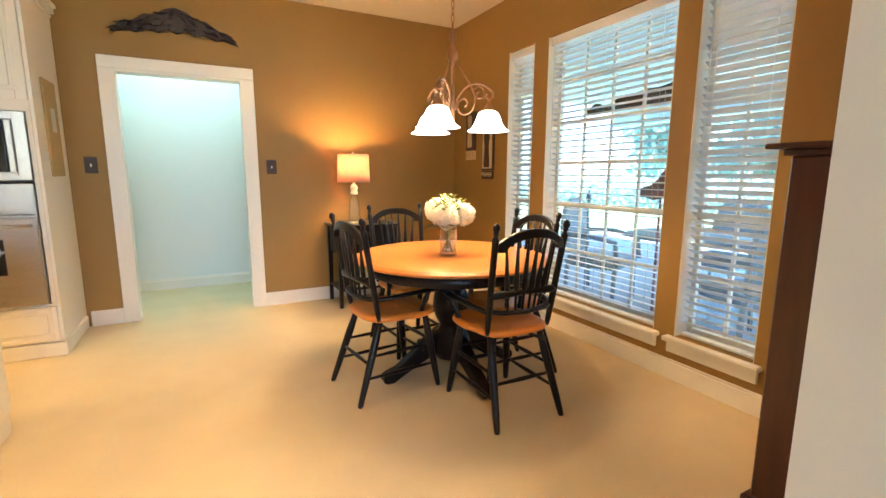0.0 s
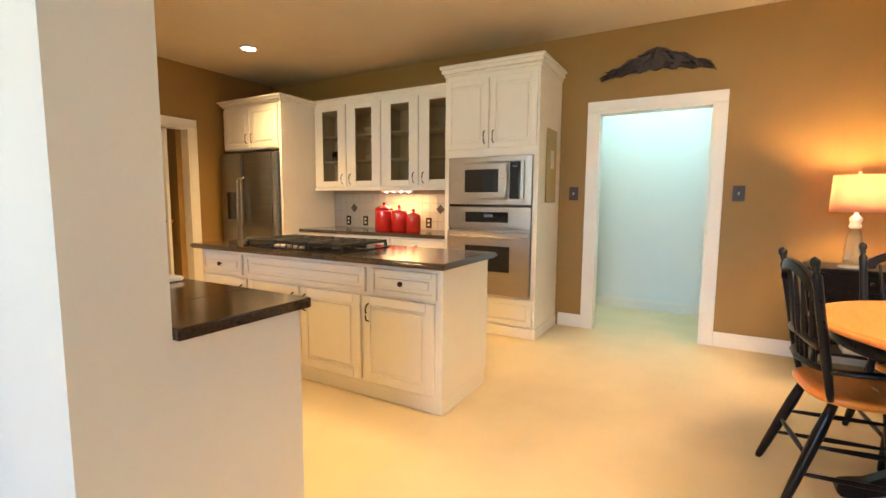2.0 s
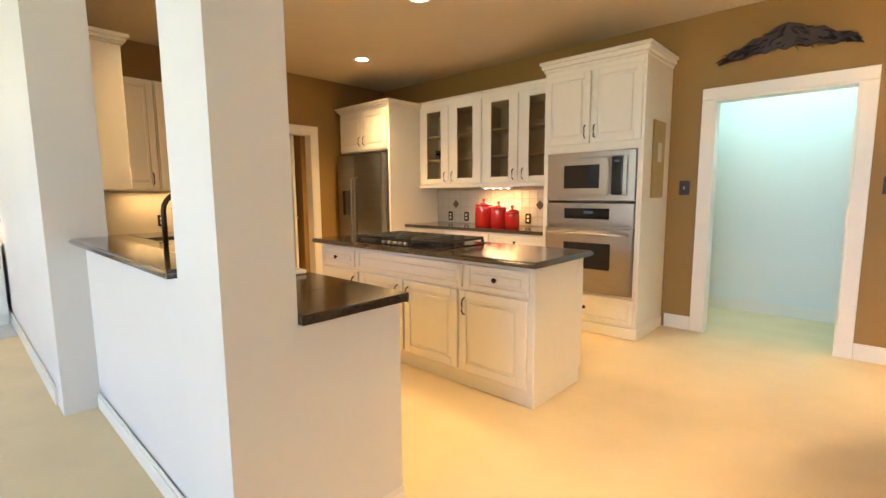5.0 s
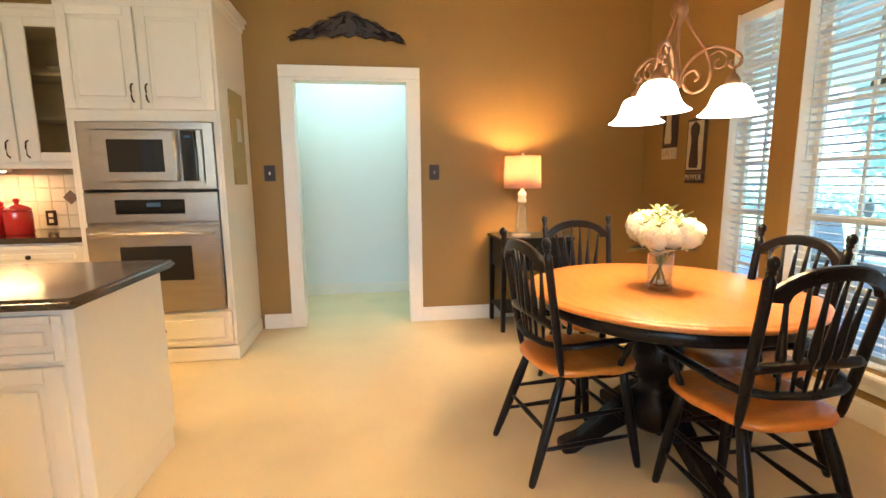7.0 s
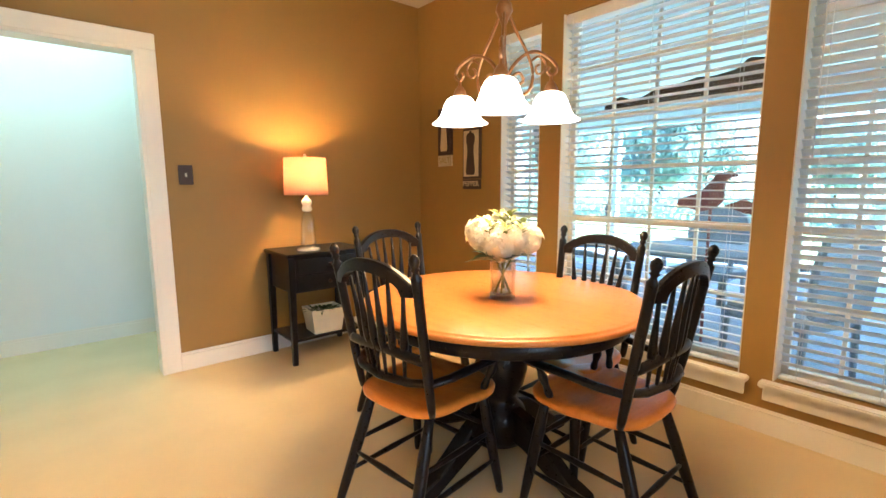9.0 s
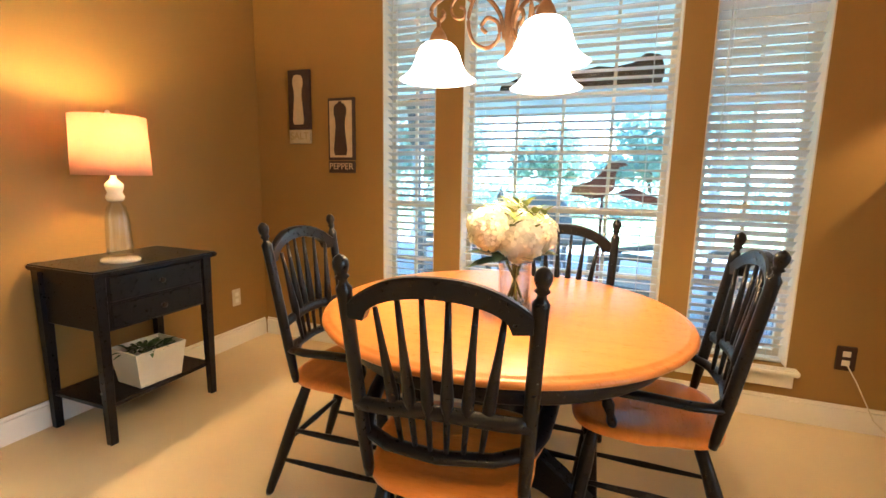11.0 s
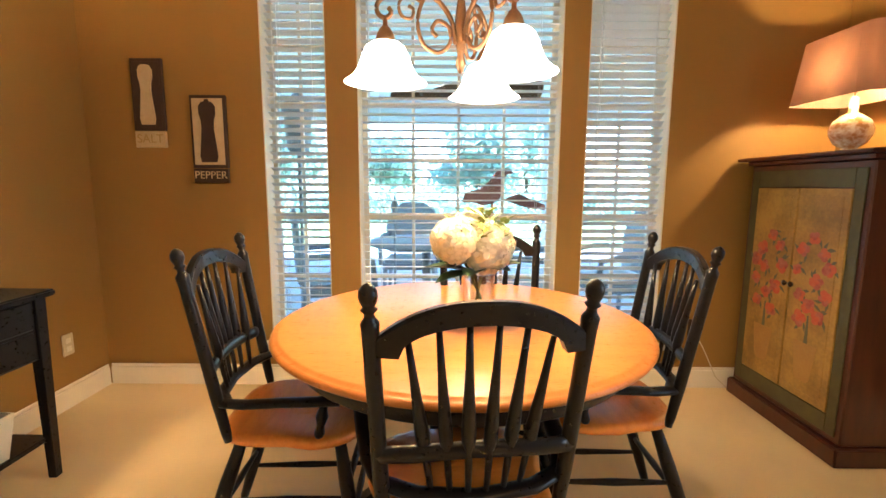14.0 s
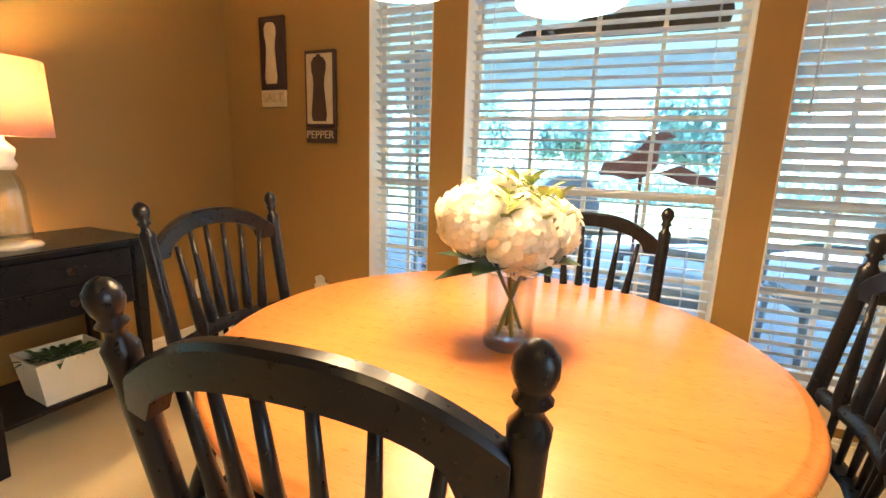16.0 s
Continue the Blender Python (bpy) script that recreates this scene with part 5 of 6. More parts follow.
# glazed wall units
for k in range(2):
    x0 = -2.655 + k * 1.0
    w = 0.995 if k == 0 else 0.972
    uc = thing("wall_cabinet", 0, 0, 0, 0, "white wall cabinet with two glazed doors showing crockery", "cabinet", "wall cabinets")
    z0, z1 = 1.36, 2.36
    for name, a, b1, c, d1, e, f1 in (("side_panel", 0, 0.018, 6.50, 6.828, z0, z1), ("side_panel", w - 0.018, w, 6.50, 6.828, z0, z1), ("bottom_panel", 0.0182, w - 0.0182, 6.50, 6.828, z0, z0 + 0.02),
                                      ("top_panel", 0.0182, w - 0.0182, 6.50, 6.828, z1 - 0.12, z1), ("back_panel", 0.0182, w - 0.0182, 6.81, 6.828, z0 + 0.0202, z1 - 0.1202), ("stile", w / 2 - 0.015, w / 2 + 0.015, 6.50, 6.53, z0 + 0.0202, z1 - 0.1202)):
        bm = bmesh.new()
        box(bm, x0 + a, c, e, x0 + b1, d1, f1)
        part(name, bm, M["cabinet"], uc)
    for sz in (1.66, 1.95):
        bm = bmesh.new()
        box(bm, x0 + 0.019, 6.54, sz, x0 + w - 0.019, 6.80, sz + 0.018)
        part("shelf", bm, M["cabinet"], uc)
    bm = bmesh.new()
    box(bm, x0, 6.475, 1.325, x0 + w, 6.50, 1.359, 0.005)
    part("light_rail", bm, M["cabinet"], uc)
    bm = bmesh.new()
    box(bm, x0, 6.485, z1, x0 + w, 6.828, z1 + 0.03, 0.008)
    part("cornice", bm, M["cabinet"], uc)
    for side in (0, 1):
        dx0 = x0 + 0.01 + side * w / 2
        dw = w / 2 - 0.02
        bm = bmesh.new()
        y0, y1 = 6.48, 6.499
        st_w = (dw - 0.235) / 2
        for a, b2, c, d2 in ((0, st_w, 0, 0.93), (dw - st_w, dw, 0, 0.93), (st_w, dw - st_w, 0, 0.06), (st_w, dw - st_w, 0.87, 0.93)):
            box(bm, dx0 + a, y0, 1.375 + c, dx0 + b2, y1, 1.375 + d2, 0.003)
        dd = part("door", bm, M["cabinet"], uc)
        bm = bmesh.new()
        box(bm, dx0 + st_w - 0.003, y0 + 0.008, 1.43, dx0 + dw - st_w + 0.003, y0 + 0.011, 2.25)
        part("pane", bm, SMOKED, dd)
        hx = dx0 + (dw - 0.05 if side == 0 else 0.05)
        bm = bmesh.new()
        tube(bm, [(hx, y0, 1.40), (hx, y0 - 0.025, 1.415), (hx, y0 - 0.03, 1.46), (hx, y0 - 0.025, 1.50), (hx, y0, 1.515)], 0.005, 7)
        part("handle", bm, M["pull"], dd, "dark bronze pull")


def bowl(x, y, z, r, h, label):
    bm = bmesh.new()
    turned(bm, [(0.0, 0.0), (r * 0.5, 0.0), (r * 0.55, 0.008), (r * 0.9, h * 0.6), (r, h), (r * 0.95, h), (r * 0.8, h * 0.55), (0.0, 0.012)], Matrix.Translation((x, y, z)), 22)
    tagged(part("bowl", bm, M["china"]), label, "bowl", "crockery")


bowl(-1.93, 6.68, 1.968, 0.11, 0.09, "white bowl on the upper shelf of the glazed cabinet")
bowl(-1.93, 6.68, 1.678, 0.10, 0.07, "white bowl on the lower shelf of the glazed cabinet")
bowl(-0.93, 6.68, 1.968, 0.11, 0.06, "shallow white bowl on a shelf behind glass")
for gx in (-2.50, -2.42, -2.34):
    bm = bmesh.new()
    turned(bm, [(0.0, 0.0), (0.028, 0.0), (0.034, 0.12), (0.031, 0.12), (0.026, 0.008), (0.0, 0.006)], Matrix.Translation((gx, 6.66, 1.678)), 18)
    tagged(part("drinking_glass", bm, CLEAR), "clear drinking glass on a cabinet shelf", "glass", "glasses")

# light bar under the wall units
lb = thing("under_cabinet_lamp", -1.5, 6.56, 1.305, 0, "small light bar with four bright spots under the wall cabinet", "lamp")
bm = bmesh.new()
box(bm, -0.20, -0.02, 0.004, 0.20, 0.02, 0.054, 0.003)
part("housing", bm, M["trim"], lb)
for k in range(4):
    bm = bmesh.new()
    turned(bm, [(0.0, 0.0), (0.016, 0.0), (0.018, 0.0035), (0.0, 0.0035)], Matrix.Translation((-0.15 + k * 0.10, 0, 0)), 12)
    part("spot", bm, M["bulbglow"], lb)

# canisters
for x, r, h, label in ((-1.60, 0.100, 0.235, "large red glazed canister with a knobbed lid"), (-1.395, 0.088, 0.205, "middle red glazed canister with a knobbed lid"), (-1.215, 0.078, 0.165, "small red glazed canister with a knobbed lid")):
    cn = thing("canister", x, 6.45, CT, 0, label + " on the dark worktop", "canister", "red canisters")
    bm = bmesh.new()
    turned(bm, [(0.0, 0.0), (r * 0.92, 0.0), (r, 0.01), (r, h * 0.9), (r * 0.96, h), (0.0, h)], None, 24)
    part("body", bm, M["red"], cn)
    bm = bmesh.new()
    turned(bm, [(0.0, h), (r * 0.98, h + 0.001), (r * 0.98, h + 0.012), (r * 0.7, h + 0.03), (0.012, h + 0.042), (0.012, h + 0.052), (0.02, h + 0.066), (0.014, h + 0.08), (0.0, h + 0.083)], None, 24)
    part("lid", bm, M["red"], cn)

# peninsula worktop, ledge, sink and tap
bm = bmesh.new()
box(bm, -3.748, 2.97, CT - 0.034, -0.003, 3.50, CT, 0.003, 2)
box(bm, -0.0025, 3.044, CT - 0.034, 0.31, 3.50, CT, 0.003, 2)
tagged(part("peninsula_worktop", bm, M["granite"]), "dark granite worktop behind the half wall", "worktop")
bm = bmesh.new()
box(bm, -1.716, 2.775, 0.987, -0.053, 2.975, 1.018, 0.010, 3)
tagged(part("bar_ledge", bm, M["granite"]), "dark polished granite ledge on top of the half wall", "ledge")
for k in range(5):
    x0 = -3.745 + k * 0.77
    bc = thing("base_cabinet", 0, 0, 0, 0, "white base cabinet under the peninsula worktop", "cabinet", "base cabinets")
    bm = bmesh.new()
    box(bm, x0, 2.97, 0.0, x0 + 0.765, 3.43, CT - 0.036)
    part("body", bm, M["cabinet"], bc)
    bm = bmesh.new()
    box(bm, x0 + 0.02, 3.431, 0.12, x0 + 0.75, 3.448, 0.82, 0.004)
    part("door", bm, M["cabinet"], bc)
tap = thing("kitchen_tap", -0.90, 3.03, CT, 0, "tall dark bronze gooseneck tap behind the half wall", "tap")
bm = bmesh.new()
turned(bm, [(0.0, 0.0), (0.028, 0.0), (0.026, 0.02), (0.018, 0.04), (0.018, 0.10), (0.0, 0.10)], None, 18)
part("base", bm, M["pull"], tap)
bm = bmesh.new()
pts = [(0, 0, 0.08), (0, 0, 0.30)] + [(0, 0.09 - 0.09 * math.cos(a), 0.30 + 0.09 * math.sin(a)) for a in [math.pi * k / 10 for k in range(1, 11)]] + [(0, 0.18, 0.24)]
tube(bm, pts, 0.012, 10)
part("spout", bm, M["pull"], tap)

# wall units seen through the pass-through
sc = thing("wall_cabinet", 0, 0, 0, 0, "white wall cabinet with a plain end panel and a cornice", "cabinet", "wall cabinets")
bm = bmesh.new()
box(bm, -3.74, 2.965, 1.30, -2.40, 3.27, 2.32, 0.003)
part("body", bm, M["cabinet"], sc)
bm = bmesh.new()
b = bmesh.new()
for a, zz0, zz1 in ((0.012, 2.321, 2.335), (0.03, 2.335, 2.365), (0.05, 2.365, 2.39)):
    box(bm, -3.74, 2.965, zz0, -2.40 + a, 3.27 + a, zz1, 0.004)
b.free()
part("cornice", bm, M["cabinet"], sc)
for k in range(3):
    y0 = 3.33 + k * 0.42
    wc = thing("wall_cabinet", -3.745, y0, 0, 90, "white panelled wall cabinet on the side wall", "cabinet", "wall cabinets")
    bm = bmesh.new()
    box(bm, 0.0, -0.30, 1.30, 0.415, 0, 2.33, 0.002)
    part("body", bm, M["cabinet"], wc)
    panel_door(0.395, 1.00, wc, 0.01, -0.30, 1.315, (0.35, 0.10))
    bb = thing("base_cabinet", -3.745, y0 + 0.1, 0, 90, "white panelled base cabinet on the side wall", "cabinet", "base cabinets")
    bm = bmesh.new()
    box(bm, 0.0, -0.58, 0.0, 0.38 if k < 2 else 0.36, 0, CT - 0.037, 0.002)
    part("body", bm, M["cabinet"], bb)
    if k < 2:
        panel_door(0.36, 0.70, bb, 0.01, -0.58, 0.12, (0.32, 0.6))
bm = bmesh.new()
box(bm, -3.748, 3.503, CT - 0.034, -3.13, 4.60, CT, 0.008, 2)
tagged(part("side_worktop", bm, M["granite"]), "dark granite worktop along the side wall", "worktop")
bm = bmesh.new()
box(bm, -3.749, 3.0, CT + 0.001, -3.74, 4.60, 1.33)
bw = setting("backsplash_side", bm, M["tile"], "beige stone tiled backsplash")
bm = bmesh.new()
slab(bm, [(0, -0.06), (0.06, 0), (0, 0.06), (-0.06, 0)], 0.003, Matrix.Translation((-3.735, 3.97, 1.12)) @ Matrix.Rotation(math.pi / 2, 4, "Z"))
part("accent_tile", bm, M["accent"], bw)
plate("wall_outlet", -3.739, 3.82, 1.0, 90, 0.075, 0.115, M["pull"], M["cream"], "dark bronze outlet on the side backsplash", "outlet", "outlets")

# clock
ck = thing("wall_clock", -3.749, 5.13, 2.40, 90, "round wall clock with a dark rim and pale face", "clock")
turn = Matrix.Rotation(math.pi / 2, 4, "X")
bm = bmesh.new()
turned(bm, [(0.130, 0.0), (0.158, 0.0), (0.163, 0.015), (0.155, 0.032), (0.140, 0.036), (0.130, 0.02), (0.130, 0.0)], turn, 40, False)
part("rim", bm, M["pull"], ck)
bm = bmesh.new()
turned(bm, [(0.0, 0.001), (0.135, 0.001), (0.135, 0.014), (0.0, 0.014)], turn, 40)
part("face", bm, M["canvas"], ck)
for a, l, w in ((60, 0.06, 0.006), (150, 0.09, 0.004)):
    bm = bmesh.new()
    slab(bm, [(-w, 0), (w, 0), (w * 0.5, l), (-w * 0.5, l)], 0.001, Matrix.Translation((0, -0.0165, 0)) @ Matrix.Rotation(radians(a), 4, "Y"))
    part("pointer", bm, M["pull"], ck)
for k in range(12):
    bm = bmesh.new()
    slab(bm, [(-0.003, 0.092), (0.003, 0.092), (0.003, 0.108), (-0.003, 0.108)], 0.001, Matrix.Translation((0, -0.0158, 0)) @ Matrix.Rotation(k * math.pi / 6, 4, "Y"))
    part("hour_mark", bm, M["pull"], ck)

# recessed lights and a vent
# Last two fixtures are unseen additions that house the fill spots.
for cx, cy in ((-2.65, 5.60), (-1.05, 4.92), (0.45, 4.10), (-2.10, 3.65)):
    rl = thing("recessed_or_added_light", cx, cy, H, 0, "lit recessed ceiling light with a white ring, real or added", "ceiling light", "recessed lights")
    bm = bmesh.new()
    turned(bm, [(0.068, -0.001), (0.095, -0.001), (0.095, -0.006), (0.068, -0.008), (0.068, -0.001)], None, 28, False)
    part("ring", bm, M["trim"], rl)
    bm = bmesh.new()
    turned(bm, [(0.0, -0.002), (0.067, -0.002), (0.067, -0.004), (0.0, -0.004)], None, 24)
    part("lens", bm, M["bulbglow"], rl)
vt = thing("ceiling_vent", -2.55, 4.35, H, 0, "white slatted air vent in the ceiling", "vent")
bm = bmesh.new()
for a, b2, c, d2 in ((-0.17, 0.17, -0.10, -0.085), (-0.17, 0.17, 0.085, 0.10), (-0.17, -0.155, -0.085, 0.085), (0.155, 0.17, -0.085, 0.085)):
    box(bm, a, c, -0.010, b2, d2, -0.001, 0.002)
part("frame", bm, M["trim"], vt)
for k in range(7):
    bm = bmesh.new()
    box(bm, -0.154, -0.075 + k * 0.024, -0.008, 0.154, -0.063 + k * 0.024, -0.004)
    part("slat", bm, M["trim"], vt)

# the open panelled door in the side doorway
dr = thing("panel_door", -4.62, 5.41, 0.005, 2, "white six-panel door standing open with a brass knob", "door")
bm = bmesh.new()
box(bm, 0.0, -0.018, 0.0, 0.70, 0.018, 2.01, 0.002)
part("leaf", bm, M["trim"], dr)
for px in (0.085, 0.375):
    for pz, ph in ((0.20, 0.62), (0.98, 0.62), (1.70, 0.20)):
        for sy in (-1, 1):
            bm = bmesh.new()
            box(bm, px, sy * 0.0185, pz, px + 0.235, sy * 0.0235, pz + ph, 0.0)
            box(bm, px + 0.03, sy * 0.0235, pz + 0.03, px + 0.205, sy * 0.029, pz + ph - 0.03, 0.0025)
            part("raised_panel", bm, M["trim"], dr)
for sy in (-1, 1):
    bm = bmesh.new()
    turned(bm, [(0.0, 0.0), (0.028, 0.0), (0.028, 0.006), (0.01, 0.01), (0.01, 0.03), (0.026, 0.04), (0.024, 0.058), (0.0, 0.064)], Matrix.Translation((0.64, sy * 0.019, 0.95)) @ Matrix.Rotation(-sy * math.pi / 2, 4, "X"), 18)
    part("door_knob", bm, M["brass"], dr)
# room behind the side doorway
bm = bmesh.new()
box(bm, -6.1, 2.97, 0, -6.0, 7.5, H)
box(bm, -6.0, 7.4, 0, -3.88, 7.5, H)
box(bm, -6.0, 5.52, 0, -3.872, 5.60, H)
setting("wall_utility", bm, M["brown"], "brown painted wall of the side room")
bm = bmesh.new()
box(bm, -6.1, 2.97, H, -3.88, 7.5, H + 0.1)
setting("ceiling_utility", bm, M["ceiling"])
uc = thing("utility_cabinet", -4.55, 4.95, 0, 0, "white cabinet with a dark top in the side room", "cabinet")
bm = bmesh.new()
box(bm, -0.28, -0.9, 0, 0.28, -0.02, 0.745, 0.004)
part("body", bm, M["cabinet"], uc)
bm = bmesh.new()
box(bm, -0.3, -0.92, 0.746, 0.3, 0.0, 0.78, 0.006)
part("top", bm, M["granite"], uc)

# ---- foyer ----
FX = -8.25
wall_along("wall_front", M["yellow"], "y", FX - 0.15, 0.15, -4.0, 2.66, 5.4, [(0.86, 1.90, 0, 1.84), (0.86, 1.90, 1.97, 2.26), (2.06, 2.34, 0.20, 1.82), (2.06, 2.34, 1.97, 2.26)], "yellow painted foyer wall with a glazed front door")
fd = thing("front_door", FX + 0.0, 1.38, 0, 90, "dark wooden front door with frosted glass and a wreath", "door")
bm = bmesh.new()
for a, b2, c, d2 in ((-0.50, -0.33, 0.02, 1.82), (0.33, 0.50, 0.02, 1.82), (-0.33, 0.33, 0.02, 0.38), (-0.33, 0.33, 1.64, 1.82)):
    box(bm, a, 0.03, c, b2, 0.075, d2, 0.004)
part("frame", bm, M["mahogany"], fd)
bm = bmesh.new()
box(bm, -0.33, 0.045, 0.38, 0.33, 0.055, 1.64)
o = part("pane", bm, FROST, fd)
o.visible_shadow = False
bm = bmesh.new()
for k in range(120):
    a = random.uniform(0, 6.28)
    leaf(bm, (0.15 * math.cos(a), 0.03, 1.15 + 0.15 * math.sin(a)), (math.cos(a + 1), -0.4, math.sin(a + 1)), 0.06, 0.03, 0.0)
part("wreath", bm, M["leaf"], fd)
for n, (y0, y1, z0, z1) in enumerate(((0.86, 1.90, 1.97, 2.26), (2.06, 2.34, 0.20, 1.82), (2.06, 2.34, 1.97, 2.26))):
    bm = bmesh.new()
    for a, b2, c, d2 in ((y0, y0 + 0.03, z0, z1), (y1 - 0.03, y1, z0, z1), (y0 + 0.03, y1 - 0.03, z0, z0 + 0.03), (y0 + 0.03, y1 - 0.03, z1 - 0.03, z1)):
        box(bm, FX - 0.06, a, c, FX - 0.02, b2, d2)
    wv = setting("window_%d" % (n + 4), bm, M["trim"], "small white foyer window")
    bm = bmesh.new()
    box(bm, FX - 0.045, y0 + 0.03, z0 + 0.03, FX - 0.04, y1 - 0.03, z1 - 0.03)
    part("pane", bm, FROST, wv).visible_shadow = False
bm = bmesh.new()
frame_ring(bm, "y", FX, 0.02, 0.86, 1.90, 0, 1.84, 0.08)
setting("trim_front_door", bm, M["trim"], "white casing round the front door")
bm = bmesh.new()
box(bm, FX, -4.0, 2.80, -5.3, 2.66, 2.90)
setting("ceiling_foyer", bm, M["foyerceiling"], "low foyer ceiling under the gallery")
bm = bmesh.new()
box(bm, -5.3, -4.0, 2.75, -5.2, 2.66, 3.10, 0.004)
setting("trim_gallery", bm, M["white"], "white edge of the upstairs gallery")
gl = thing("gallery_railing", -5.25, 0, 3.10, 0, "white balustrade with a dark handrail along the upstairs gallery", "railing")
bm = bmesh.new()
box(bm, -0.03, -3.9, 0.86, 0.03, 2.62, 0.91, 0.008)
part("handrail", bm, M["pull"], gl)
bal = bmesh.new()
turned(bal, [(0.016, 0.0), (0.016, 0.12), (0.024, 0.15), (0.02, 0.3), (0.012, 0.55), (0.018, 0.60), (0.016, 0.64), (0.016, 0.86)], None, 8)
bal_me = bpy.data.meshes.new("baluster")
bal.to_mesh(bal_me)
bal.free()
bal_me.materials.append(M["trim"])
for k in range(36):
    o = new("baluster", bal_me)
    o.parent = gl
    o.matrix_basis = pose(0, 2.5 - k * 0.13, 0)
fl = thing("foyer_light", -6.9, 1.25, 2.80, 0, "lit round ceiling light in the foyer", "ceiling light")
bm = bmesh.new()
turned(bm, [(0.0, -0.11), (0.08, -0.10), (0.14, -0.07), (0.165, -0.03), (0.165, -0.02), (0.0, -0.02)], None, 28)
part("glass", bm, M["lampglow"], fl)
bm = bmesh.new()
turned(bm, [(0.0, -0.02), (0.175, -0.02), (0.175, -0.001), (0.0, -0.001)], None, 28)
part("ring", bm, M["bronze"], fl)
md = thing("wall_medallion", FX + 0.001, 1.60, 2.57, 90, "round dark ironwork medallion above the front door", "wall decoration")
bm = bmesh.new()
for r in (0.23, 0.15, 0.06):
    tube(bm, [(r * math.cos(a), -0.012, r * math.sin(a)) for a in [2 * math.pi * k / 32 for k in range(33)]], 0.009, 5)
part("rings", bm, M["iron"], md)
for k in range(12):
    a = k * math.pi / 6
    bm = bmesh.new()
    tube(bm, [(0.06 * math.cos(a), -0.012, 0.06 * math.sin(a)), (0.12 * math.cos(a + 0.2), -0.012, 0.12 * math.sin(a + 0.2)), (0.18 * math.cos(a - 0.15), -0.012, 0.18 * math.sin(a - 0.15)), (0.23 * math.cos(a), -0.012, 0.23 * math.sin(a))], 0.007, 5)
    part("bar", bm, M["iron"], md)
chest = thing("foyer_chest", -4.78, 2.46, 0, 0, "white chest with curved feet against the foyer wall", "chest")
bm = bmesh.new()
box(bm, -0.40, -0.20, 0.12, 0.24, 0.19, 0.78, 0.006)
part("body", bm, M["trim"], chest)
bm = bmesh.new()
box(bm, -0.42, -0.22, 0.781, 0.26, 0.2, 0.81, 0.006)
part("top", bm, M["trim"], chest)
for a in (-0.40, 0.16):
    for c in (-0.20, 0.11):
        bm = bmesh.new()
        box(bm, a, c, 0, a + 0.08, c + 0.08, 0.119, 0.012)
        part("foot", bm, M["trim"], chest)
fl = thing("table_lamp", -4.80, 2.44, 0.81, 0, "lit lamp with cream shade on the white foyer chest", "lamp")
bm = bmesh.new()
lamp_shade(bm, [(0.21, 0.21, 0.36), (0.15, 0.15, 0.60)], 1.0)
part("shade", bm, M["creamshade"], fl)
bm = bmesh.new()
turned(bm, [(0.0, 0.0), (0.07, 0.0), (0.07, 0.02), (0.04, 0.03), (0.10, 0.09), (0.10, 0.13), (0.04, 0.18), (0.07, 0.23), (0.03, 0.28), (0.02, 0.36), (0.01, 0.598), (0.0, 0.6)], None, 24)
part("base", bm, M["china"], fl)
mr = thing("wall_mirror", -5.0, 2.678, 1.45, 0, "tall mirror in a dark frame on the foyer wall", "mirror")
bm = bmesh.new()
for a, b2, c, d2 in ((-0.3, -0.24, -0.45, 0.45), (0.24, 0.3, -0.45, 0.45), (-0.24, 0.24, -0.45, -0.39), (-0.24, 0.24, 0.39, 0.45)):
    box(bm, a, -0.03, c, b2, 0, d2, 0.006)
part("frame", bm, M["pull"], mr)
bm = bmesh.new()
box(bm, -0.24, -0.012, -0.39, 0.24, -0.002, 0.39)
part("glass", bm, M["mirror"], mr)
bm = bmesh.new()
box(bm, FX, -4.0, 0.0005, -4.0, 2.662, 0.004)
ft = setting("floor_foyer", bm, M["foyertile"], "pale tiled foyer floor with small dark accents")
for k, (ax, ay) in enumerate(((-6.24, 1.52), (-5.32, 1.99), (-4.49, 1.62), (-6.24, 0.6), (-5.32, 1.06), (-4.49, 0.7), (-7.16, 1.06), (-7.16, 1.99))):
    bm = bmesh.new()
    box(bm, ax - 0.04, ay - 0.04, 0.004, ax + 0.04, ay + 0.04, 0.0065)
    part("accent_tile", bm, M["accent"], ft)

# ---- outside ----
bm = bmesh.new()
box(bm, -400, -400, -0.30, 400, 400, -0.12)
setting("ground", bm, M["grass"], "bright lawn behind the house")
bm = bmesh.new()
box(bm, 3.75, -2, -0.12, 9.6, 10, -0.03)
setting("pavement", bm, M["patio"], "grey concrete porch floor")
bm = bmesh.new()
box(bm, 3.75, -2, 2.72, 9.7, 10, 2.82)
setting("ceiling_porch", bm, M["porch"], "pale painted porch ceiling")
bm = bmesh.new()
box(bm, 9.35, -2, 2.28, 9.55, 10, 2.72, 0.01)
setting("trim_porch_beam", bm, M["porch"], "pale porch beam")
for y in (0.4, 3.0, 8.2):
    bm = bmesh.new()
    box(bm, 9.37, y - 0.08, -0.03, 9.53, y + 0.08, 2.28, 0.008)
    box(bm, 9.33, y - 0.12, -0.03, 9.57, y + 0.12, 0.12, 0.008)
    tagged(part("porch_post", bm, M["porch"]), "pale square porch post", "post", "porch posts")

# Plain slab added for an unidentified white shape on the worktop.
board = thing("white_slab", -0.72, 3.36, CT, -3, "large flat white slab on the dark peninsula worktop", "cutting board")
bm = bmesh.new()
box(bm, -0.36, -0.12, 0.004, 0.36, 0.12, 0.022, 0.006, 2)
part("board", bm, M["china"], board)
